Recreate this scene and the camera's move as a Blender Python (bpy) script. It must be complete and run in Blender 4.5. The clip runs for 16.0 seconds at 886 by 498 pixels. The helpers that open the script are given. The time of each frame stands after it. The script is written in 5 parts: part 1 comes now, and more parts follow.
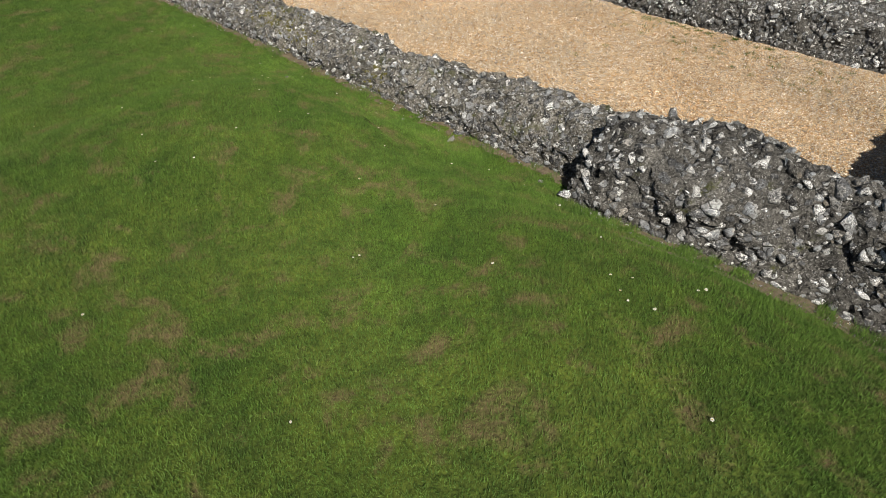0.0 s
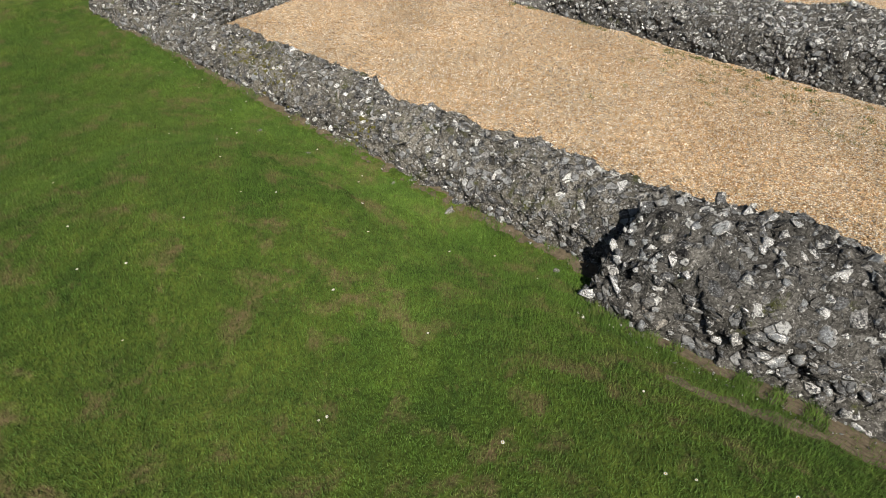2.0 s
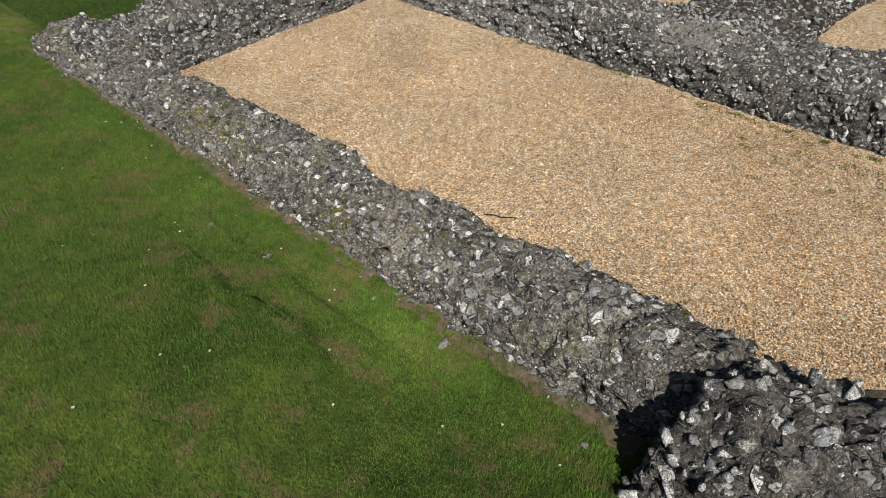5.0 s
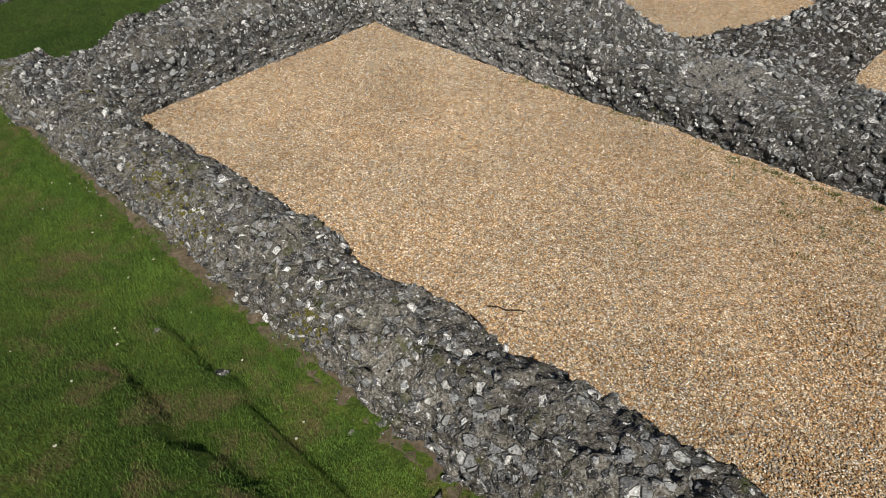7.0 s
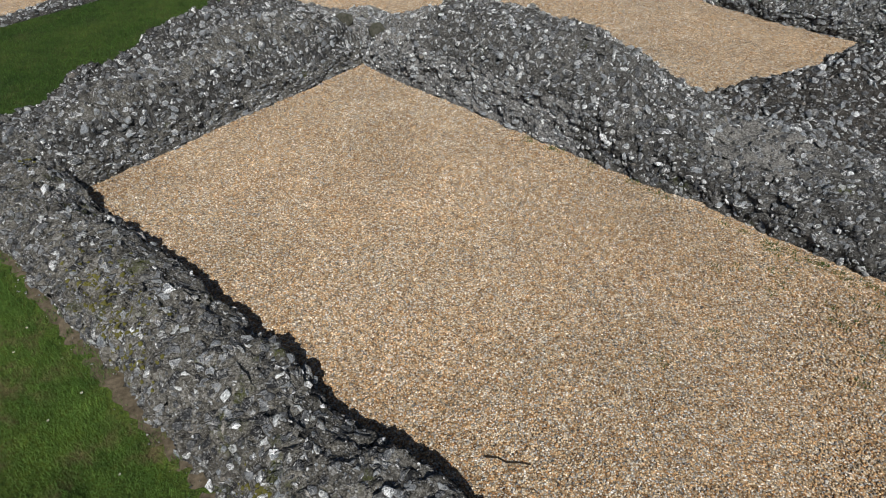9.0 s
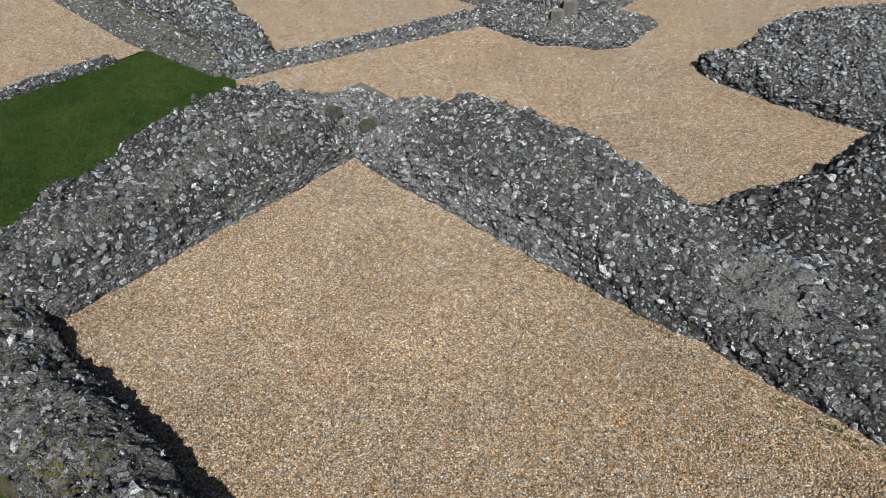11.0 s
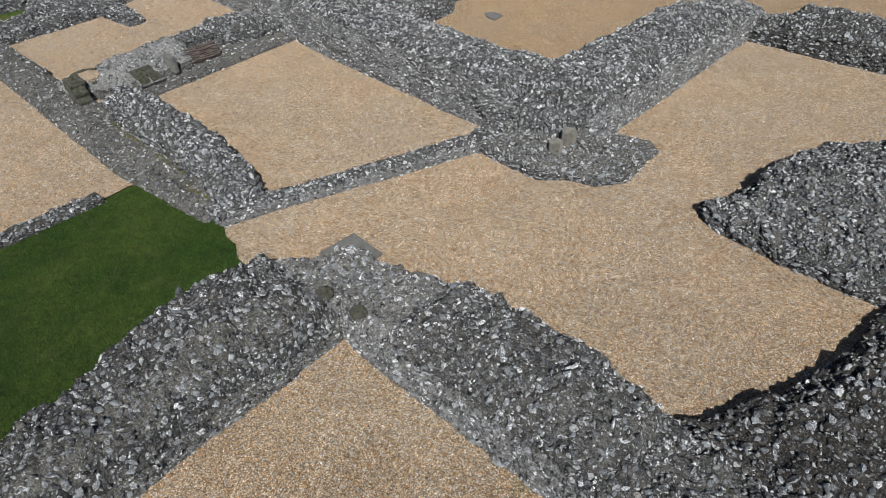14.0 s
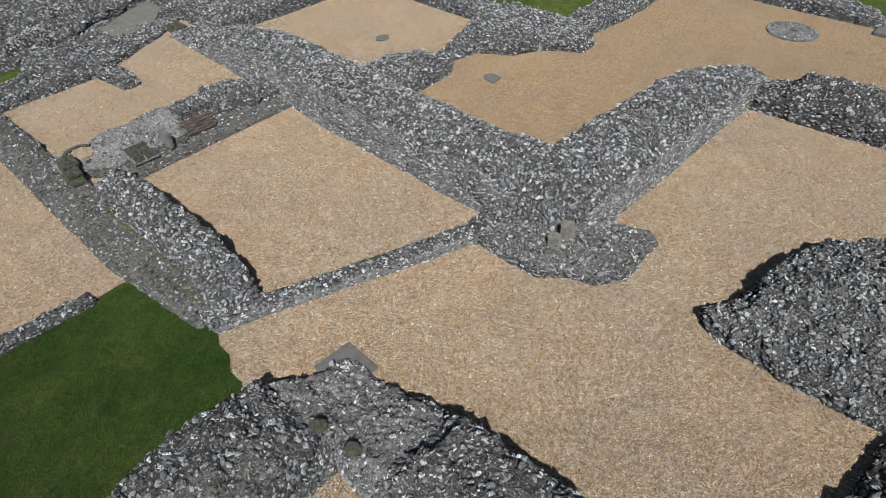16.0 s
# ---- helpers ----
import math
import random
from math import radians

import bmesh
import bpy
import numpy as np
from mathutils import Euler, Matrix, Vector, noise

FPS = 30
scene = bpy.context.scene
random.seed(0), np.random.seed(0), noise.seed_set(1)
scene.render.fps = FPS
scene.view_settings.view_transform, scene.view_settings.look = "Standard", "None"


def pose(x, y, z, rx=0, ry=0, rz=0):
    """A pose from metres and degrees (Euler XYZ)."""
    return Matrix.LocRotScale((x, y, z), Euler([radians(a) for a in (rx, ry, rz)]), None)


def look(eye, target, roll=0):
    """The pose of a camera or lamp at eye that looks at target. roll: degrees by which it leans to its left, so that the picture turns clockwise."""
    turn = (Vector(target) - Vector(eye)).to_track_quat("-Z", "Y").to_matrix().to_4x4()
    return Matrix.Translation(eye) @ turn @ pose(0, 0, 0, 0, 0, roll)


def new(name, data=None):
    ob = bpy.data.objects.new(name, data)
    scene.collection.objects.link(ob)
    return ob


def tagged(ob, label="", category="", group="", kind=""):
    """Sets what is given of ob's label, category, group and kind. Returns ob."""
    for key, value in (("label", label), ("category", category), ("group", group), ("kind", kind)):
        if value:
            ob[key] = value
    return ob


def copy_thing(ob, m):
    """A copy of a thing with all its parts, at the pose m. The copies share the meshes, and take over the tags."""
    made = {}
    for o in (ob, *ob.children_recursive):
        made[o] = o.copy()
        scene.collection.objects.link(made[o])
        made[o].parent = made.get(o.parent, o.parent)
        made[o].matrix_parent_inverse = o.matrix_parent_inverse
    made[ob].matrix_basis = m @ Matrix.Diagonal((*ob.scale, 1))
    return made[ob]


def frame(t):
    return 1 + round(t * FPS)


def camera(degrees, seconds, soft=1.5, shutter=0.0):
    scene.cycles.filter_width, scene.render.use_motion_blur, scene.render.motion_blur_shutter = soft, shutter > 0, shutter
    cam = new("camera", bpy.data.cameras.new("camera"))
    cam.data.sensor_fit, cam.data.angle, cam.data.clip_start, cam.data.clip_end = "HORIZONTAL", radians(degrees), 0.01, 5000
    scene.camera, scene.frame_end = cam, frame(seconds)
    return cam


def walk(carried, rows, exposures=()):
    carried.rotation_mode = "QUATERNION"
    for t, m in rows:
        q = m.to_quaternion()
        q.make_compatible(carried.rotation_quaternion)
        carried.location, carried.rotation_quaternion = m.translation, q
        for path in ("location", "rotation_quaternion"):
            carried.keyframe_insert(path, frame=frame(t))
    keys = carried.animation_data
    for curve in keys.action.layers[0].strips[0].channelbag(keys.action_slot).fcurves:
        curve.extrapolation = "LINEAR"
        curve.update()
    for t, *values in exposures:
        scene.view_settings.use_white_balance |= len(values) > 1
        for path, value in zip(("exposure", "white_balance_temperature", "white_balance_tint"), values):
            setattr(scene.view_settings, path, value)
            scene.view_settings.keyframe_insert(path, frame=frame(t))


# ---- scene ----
cam = camera(71.40, 16.0, soft=0.7)
PATH = [
    (0, (-0.003, -0.002, 5.215), (0.007, 7.462, -1.440), -0.74),
    (0.5, (0.008, 0.406, 5.199), (0.017, 7.872, -1.454), -0.74),
    (1, (0.026, 0.884, 5.178), (0.035, 8.352, -1.473), -0.75),
    (1.5, (0.054, 1.346, 5.158), (0.061, 8.815, -1.490), -0.75),
    (2, (0.062, 1.827, 5.142), (0.067, 9.298, -1.505), -0.75),
    (2.5, (0.073, 2.211, 5.114), (0.077, 9.682, -1.533), -0.75),
    (3, (0.091, 2.591, 5.110), (0.096, 10.062, -1.537), -0.76),
    (3.5, (0.124, 2.944, 5.095), (0.130, 10.416, -1.552), -0.76),
    (4, (0.153, 3.336, 5.076), (0.159, 10.806, -1.571), -0.76),
    (4.2, (0.152, 3.490, 5.072), (0.158, 10.961, -1.576), -0.75),
    (6.3, (0.193, 5.068, 5.109), (0.200, 12.538, -1.538), -0.75),
    (6.5, (0.202, 5.250, 5.102), (0.208, 12.720, -1.546), -0.75),
    (7, (0.234, 5.715, 5.081), (0.238, 13.185, -1.567), -0.74),
    (7.5, (0.261, 6.152, 5.077), (0.263, 13.622, -1.570), -0.73),
    (8, (0.299, 6.625, 5.066), (0.297, 14.095, -1.582), -0.72),
    (8.5, (0.330, 7.034, 5.062), (0.325, 14.503, -1.588), -0.72),
    (9, (0.369, 7.477, 5.208), (0.362, 14.944, -1.443), -0.72),
    (9.2, (0.395, 7.639, 5.298), (0.385, 15.106, -1.354), -0.71),
    (11.3, (0.533, 9.303, 6.525), (0.522, 16.770, -0.127), -0.70),
    (11.5, (0.546, 9.478, 6.672), (0.534, 16.946, 0.022), -0.68),
    (12, (0.579, 9.934, 7.052), (0.567, 17.405, 0.405), -0.66),
    (12.5, (0.596, 10.321, 7.387), (0.585, 17.796, 0.745), -0.65),
    (13, (0.617, 10.704, 7.770), (0.608, 18.183, 1.132), -0.63),
    (13.5, (0.630, 11.071, 8.124), (0.623, 18.551, 1.488), -0.61),
    (14, (0.659, 11.503, 8.525), (0.653, 18.985, 1.891), -0.59),
    (14.5, (0.673, 11.852, 8.895), (0.669, 19.337, 2.263), -0.57),
    (15, (0.694, 12.250, 9.295), (0.690, 19.735, 2.663), -0.55),
    (15.5, (0.713, 12.672, 9.684), (0.711, 20.156, 3.051), -0.55),
    (16, (0.745, 13.171, 10.122), (0.742, 20.654, 3.488), -0.54),
]
walk(cam, [(t, look(eye, target, roll)) for t, eye, target, roll in PATH], [(0.0, 0.0, 6800, 10), (4.0, -0.12, 6800, 10), (7.0, -0.34, 6700, 10), (8.0, -0.40, 6350, 10), (9.0, -0.46, 6150, 10), (12.0, -0.44, 6000, 10), (16.0, -0.41, 6000, 10)])

# ---- light ----
TO_SUN = Vector((0.0745, -0.680, 0.730)).normalized()
sun = new("sun", bpy.data.lights.new("sun", "SUN"))
sun.data.energy, sun.data.angle, sun.data.color = 5.0, radians(0.53), (1.0, 0.955, 0.88)
sun.matrix_world = look(TO_SUN * 60, (0, 0, 0))
world = bpy.data.worlds.new("sky")
scene.world = world
world.use_nodes = True
sky = world.node_tree.nodes.new("ShaderNodeTexSky")
sky.sky_type, sky.sun_disc = "NISHITA", False
sky.sun_elevation, sky.sun_rotation = math.asin(TO_SUN.z), math.atan2(TO_SUN.x, TO_SUN.y)
world.node_tree.links.new(sky.outputs[0], world.node_tree.nodes["Background"].inputs[0])
world.node_tree.nodes["Background"].inputs[1].default_value = 0.05

# ---- the plan's own axes: u along the long walls, n across them ----
CU, SU = 0.740, 0.673


def P(u, n, z=0.0):
    return Vector((CU * u + SU * n, -SU * u + CU * n, z))


def UN(x, y):
    return CU * x - SU * y, SU * x + CU * y


def smooth(a, b, x):
    t = min(max((x - a) / (b - a), 0.0), 1.0)
    return t * t * (3 - 2 * t)


def table(x, pairs):
    return float(np.interp(x, [p[0] for p in pairs], [p[1] for p in pairs]))


def fbm(p, scale, octaves=3):
    return noise.fractal(p * scale, 0.9, 2.0, octaves)


# ---- materials ----
class Nodes:
    """A small builder for node materials."""

    def __init__(self, name, rough=0.8, spec=0.3):
        self.mat = bpy.data.materials.new(name)
        self.mat.use_nodes = True
        self.tree = self.mat.node_tree
        self.bsdf = self.tree.nodes["Principled BSDF"]
        self.bsdf.inputs["Roughness"].default_value = rough
        self.bsdf.inputs["Specular IOR Level"].default_value = spec
        self.bsdf.inputs["Diffuse Roughness"].default_value = 0.9
        self.geo = self.tree.nodes.new("ShaderNodeNewGeometry")
        self.pos = self.geo.outputs["Position"]

    def put(self, kind, **values):
        node = self.tree.nodes.new(kind)
        for key, value in values.items():
            node.inputs[key.replace("_", " ")].default_value = value
        return node

    def link(self, a, b):
        self.tree.links.new(a, b)

    def noise(self, scale, detail=4.0, rough=0.6, distort=0.0):
        node = self.put("ShaderNodeTexNoise", Scale=scale, Detail=detail, Roughness=rough, Distortion=distort)
        self.link(self.pos, node.inputs["Vector"])
        return node.outputs["Fac"]

    def cells(self, scale, feature="F1", jitter=1.0):
        node = self.put("ShaderNodeTexVoronoi", Scale=scale, Randomness=jitter)
        node.feature = feature
        self.link(self.pos, node.inputs["Vector"])
        return node

    def ramp(self, fac, *stops, hard=False):
        node = self.put("ShaderNodeValToRGB")
        ramp = node.color_ramp
        if hard:
            ramp.interpolation = "CONSTANT"
        while len(ramp.elements) < len(stops):
            ramp.elements.new(0.5)
        for e, (at, c) in zip(ramp.elements, stops):
            e.position = at
            e.color = (*c, 1.0) if isinstance(c, tuple) else (c, c, c, 1.0)
        self.link(fac, node.inputs["Fac"])
        return node.outputs["Color"]

    def mix(self, fac, a, b, blend="MIX"):
        node = self.put("ShaderNodeMix")
        node.data_type, node.blend_type = "RGBA", blend
        for value, where in ((fac, 0), (a, 6), (b, 7)):
            if isinstance(value, (int, float)):
                node.inputs[where].default_value = value
            elif isinstance(value, tuple):
                node.inputs[where].default_value = (*value, 1.0)
            else:
                self.link(value, node.inputs[where])
        return node.outputs[2]

    def math(self, op, a, b=0.0):
        node = self.put("ShaderNodeMath")
        node.operation = op
        for value, where in ((a, 0), (b, 1)):
            if isinstance(value, (int, float)):
                node.inputs[where].default_value = value
            else:
                self.link(value, node.inputs[where])
        return node.outputs[0]

    def chance(self):
        """A number of its own for each loose piece, an object or an island of a joined mesh."""
        info = self.put("ShaderNodeObjectInfo")
        return self.math("FRACT", self.math("ADD", self.geo.outputs["Random Per Island"], info.outputs["Random"]))

    def finish(self, color, height=None, strength=0.5, distance=0.02):
        self.link(color, self.bsdf.inputs["Base Color"])
        if height is not None:
            bump = self.put("ShaderNodeBump", Strength=strength, Distance=distance)
            self.link(height, bump.inputs["Height"])
            self.link(bump.outputs[0], self.bsdf.inputs["Normal"])
        return self.mat


def rubble(name, dark, pale, chips, share, moss=0.0, grime=0.45, cobble=13.0, packed=0.5, lift=1.0, crusted=0.5):
    """The core of a flint wall: weathered mortar packed with small broken flints. packed: how much of it the flints fill."""
    m = Nodes(name, 0.85, 0.2)
    grain, patch, wide = m.noise(34, 5), m.noise(5.5, 5, 0.65), m.noise(1.1, 3)
    base = m.mix(m.ramp(patch, (0.32, 0.0), (0.68, 1.0)), dark, pale)
    base = m.mix(0.9, base, m.ramp(grain, (0.30, 0.2), (0.68, 1.35)), "MULTIPLY")
    lump, rim = m.cells(cobble), m.cells(cobble, "DISTANCE_TO_EDGE")
    tint = m.put("ShaderNodeSeparateColor")
    m.link(lump.outputs["Color"], tint.inputs[0])
    flints = m.ramp(tint.outputs[0], (0.0, (0.022, 0.022, 0.023)), (0.35, (0.070, 0.072, 0.075)), (0.66, (0.15, 0.156, 0.163)), (0.86, (0.30, 0.31, 0.315)), (0.96, (0.58, 0.59, 0.58)), (1.0, (0.72, 0.73, 0.71)))
    flints = m.mix(1.0, flints, (lift, lift, lift), "MULTIPLY") if lift != 1.0 else flints
    flints = m.mix(0.85, flints, m.ramp(grain, (0.30, 0.35), (0.68, 1.3)), "MULTIPLY")
    inside = m.ramp(rim.outputs["Distance"], (0.03, 0.0), (0.10, 1.0))
    laid = m.math("MULTIPLY", m.math("GREATER_THAN", packed, tint.outputs[1]), inside)
    base = m.mix(laid, base, flints)
    # crevice shade between the stones, put into the colour as near-black lines
    gap = m.math("MULTIPLY", m.ramp(rim.outputs["Distance"], (0.0, 1.0), (0.05, 0.0)), 0.7)
    base = m.mix(gap, base, (0.014, 0.0135, 0.013))
    chip = m.cells(26)
    kind = m.put("ShaderNodeSeparateColor")
    m.link(chip.outputs["Color"], kind.inputs[0])
    tone = m.ramp(kind.outputs[1], (0.0, tuple(c * 0.3 for c in chips)), (0.6, tuple(c * 0.6 for c in chips)), (1.0, chips))
    near = m.ramp(chip.outputs["Distance"], (0.25, 1.0), (0.42, 0.0))
    shown = m.math("MULTIPLY", m.math("GREATER_THAN", kind.outputs[0], 1.0 - share), near)
    base = m.mix(shown, base, tone)
    lichen_pits = m.noise(17, 5, 0.75, 0.5)
    base = m.mix(m.ramp(lichen_pits, (0.565, 0.0), (0.615, 0.3 + 0.6 * crusted)), base, (0.40, 0.395, 0.375))
    crust_pits = m.noise(38, 5, 0.75, 1.4)
    base = m.mix(m.ramp(crust_pits, (0.60 - 0.05 * crusted, 0.0), (0.64 - 0.05 * crusted, 0.9)), base, (0.55, 0.545, 0.525))
    # pits go near-black too, their shade painted where these noises run low
    base = m.mix(m.ramp(lichen_pits, (0.35, 0.85), (0.42, 0.0)), base, (0.016, 0.0155, 0.015))
    base = m.mix(m.ramp(crust_pits, (0.37, 0.8), (0.42, 0.0)), base, (0.018, 0.017, 0.016))
    base = m.mix(grime, base, m.ramp(wide, (0.3, 0.5), (0.7, 1.25)), "MULTIPLY")
    if moss:
        green = m.ramp(m.noise(2.3, 4, 0.7), (0.66 - moss, 0.0), (0.74 - moss, 1.0))
        base = m.mix(m.math("MULTIPLY", green, m.ramp(grain, (0.4, 0.2), (0.6, 1.0))), base, (0.075, 0.085, 0.018))
    height = m.math("ADD", m.math("MULTIPLY", grain, 0.5), m.math("ADD", patch, m.math("MULTIPLY", shown, 0.6)))
    height = m.math("ADD", height, m.math("ADD", m.math("ADD", m.math("MULTIPLY", lichen_pits, 0.6), m.math("MULTIPLY", crust_pits, 0.5)), m.math("MULTIPLY", laid, 0.9)))
    return m.finish(base, height, 1.0, 0.05)


def flint(name, lift=1.0, white=0.0, warm=0.0, chalky=1.0):
    """Broken flint: a dark or blue-grey glassy core inside a chalky white rind; the mesh says where the rind is (1) and where it is struck off (0)."""
    m = Nodes(name, 0.5, 0.4)
    r = m.chance()
    r2, r3 = m.math("FRACT", m.math("MULTIPLY", r, 13.7)), m.math("FRACT", m.math("MULTIPLY", r, 41.3))
    skin = m.put("ShaderNodeAttribute")
    skin.attribute_name = "rind"
    patch, swirl, fine = m.noise(24, 5, 0.7, 0.9), m.noise(15, 4, 0.6, 2.4), m.noise(85, 4, 0.7)
    core = m.ramp(r, (0.0, (0.030 * lift, 0.030 * lift, 0.030 * lift)), (0.30, (0.060 * lift, 0.060 * lift, 0.061 * lift)), (0.55, (0.095 * lift, 0.098 * lift, 0.102 * lift)),
                  (0.80 - white, (0.168 * lift, 0.177 * lift, 0.187 * lift)), (0.95 - white, (0.32, 0.342, 0.362)), (1.0, (0.46, 0.48, 0.49)))
    core = m.mix(m.ramp(swirl, (0.46, 0.0), (0.49, 0.7), (0.515, 0.7), (0.55, 0.0)), core, (0.40, 0.42, 0.435))
    core = m.mix(0.85, core, m.ramp(fine, (0.32, 0.45), (0.68, 1.5)), "MULTIPLY")
    crust_pits = m.noise(44, 5, 0.75, 1.1)
    chalk = m.ramp(r3, (0.0, (0.20, 0.195, 0.18)), (0.28, (0.38, 0.375, 0.36)), (0.55, (0.68, 0.68, 0.665)), (1.0, (0.90, 0.905, 0.90)))
    chalk = m.mix(1.0, chalk, (chalky, chalky, chalky), "MULTIPLY")
    chalk = m.mix(1.0, chalk, m.ramp(crust_pits, (0.36, 0.35), (0.45, 0.85), (0.58, 1.15)), "MULTIPLY")
    chalk = m.mix(m.ramp(m.math("FRACT", m.math("MULTIPLY", r, 7.31)), (0.90 - warm, 0.0), (0.98, 0.5)), chalk, (0.27, 0.215, 0.145))
    reach = m.math("ADD", skin.outputs["Fac"], m.math("ADD", m.math("MULTIPLY", m.math("SUBTRACT", patch, 0.5), 4.5), m.math("MULTIPLY", m.math("SUBTRACT", r2, 0.5), 0.9)))
    rind = m.ramp(reach, (0.66 - white, 0.0), (0.78 - white, 1.0))
    body = m.mix(rind, core, chalk)
    smear = m.noise(19, 5, 0.72, 0.8)
    mortar = m.ramp(fine, (0.3, (0.040, 0.038, 0.034)), (0.7, (0.135, 0.128, 0.114)))
    body = m.mix(m.ramp(smear, (0.36, 0.95), (0.42, 0.0)), body, mortar)
    # low spots of the same noise painted near-black as pits
    body = m.mix(m.ramp(crust_pits, (0.35, 0.85), (0.40, 0.0)), body, (0.022, 0.021, 0.019))
    body = m.mix(0.9, body, m.ramp(crust_pits, (0.36, 0.5), (0.5, 1.0), (0.64, 1.5)), "MULTIPLY")
    m.link(m.ramp(rind, (0.0, 0.30), (1.0, 0.85)), m.bsdf.inputs["Roughness"])
    m.bsdf.inputs["Specular IOR Level"].default_value = 0.5
    return m.finish(body, m.math("ADD", m.math("MULTIPLY", rind, 0.3), m.math("ADD", m.math("ADD", patch, smear), m.math("MULTIPLY", crust_pits, 0.6))), 1.0, 0.045)


def gravel_material(name, pieces, tan=(1.0, 1.0, 1.0)):
    """Washed flint gravel: honey, orange and cream with white and grey stones among it."""
    m = Nodes(name, 0.75, 0.25)
    if pieces:
        r = m.chance()
        height = m.noise(90, 2)
    else:
        cell = m.cells(62)
        split = m.put("ShaderNodeSeparateColor")
        m.link(cell.outputs["Color"], split.inputs[0])
        r = split.outputs[0]
        height = m.math("SUBTRACT", 1.0, m.math("MULTIPLY", cell.outputs["Distance"], 1.2))
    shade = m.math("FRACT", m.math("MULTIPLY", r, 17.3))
    tone = m.ramp(r, (0.0, (0.30, 0.165, 0.078)), (0.10, (0.50, 0.285, 0.13)), (0.24, (0.60, 0.395, 0.205)), (0.42, (0.63, 0.465, 0.275)), (0.60, (0.68, 0.55, 0.375)),
                  (0.76, (0.76, 0.68, 0.55)), (0.87, (0.86, 0.83, 0.77)), (0.93, (0.50, 0.49, 0.465)), (0.97, (0.27, 0.26, 0.25)), (1.0, (0.14, 0.125, 0.11)))
    tone = m.mix(1.0, tone, m.ramp(shade, (0.0, 0.42), (0.2, 0.72), (0.6, 1.0), (1.0, 1.18)), "MULTIPLY")
    if not pieces:
        # each stone's colour falls off at its rim, painting shade into the gaps
        tone = m.mix(0.8, tone, m.ramp(cell.outputs["Distance"], (0.3, 1.0), (0.8, 0.30)), "MULTIPLY")
        big = m.put("ShaderNodeSeparateColor")
        m.link(m.cells(27).outputs["Color"], big.inputs[0])
        tone = m.mix(1.0, tone, m.ramp(big.outputs[0], (0.0, (0.68, 0.665, 0.65)), (0.5, (0.98, 0.975, 0.97)), (1.0, (1.30, 1.30, 1.30))), "MULTIPLY")
    tone = m.mix(1.0, tone, tan, "MULTIPLY")
    wide = m.math("ADD", m.math("MULTIPLY", m.noise(0.55, 4), 0.6), m.math("MULTIPLY", m.noise(2.2, 3), 0.4))
    tone = m.mix(0.8, tone, m.ramp(wide, (0.36, (0.86, 0.84, 0.82)), (0.62, (1.06, 1.05, 1.04))), "MULTIPLY")
    hue = m.ramp(m.noise(0.33, 3, 0.6), (0.38, (0.95, 0.98, 1.01)), (0.62, (1.02, 1.0, 0.97)))
    tone = m.mix(1.0, tone, hue, "MULTIPLY")
    tone = m.mix(0.9, tone, m.ramp(m.noise(9, 4, 0.75), (0.36, (0.80, 0.78, 0.76)), (0.64, (1.10, 1.10, 1.09))), "MULTIPLY")
    few = (0.74, 1.22) if pieces else (0.68, 1.28)
    tone = m.mix(0.9, tone, m.ramp(m.noise(28, 3, 0.8), (0.36, (few[0], few[0] * 0.975, few[0] * 0.95)), (0.64, (few[1],) * 3)), "MULTIPLY")
    return m.finish(tone, height, 0.45, 0.015)


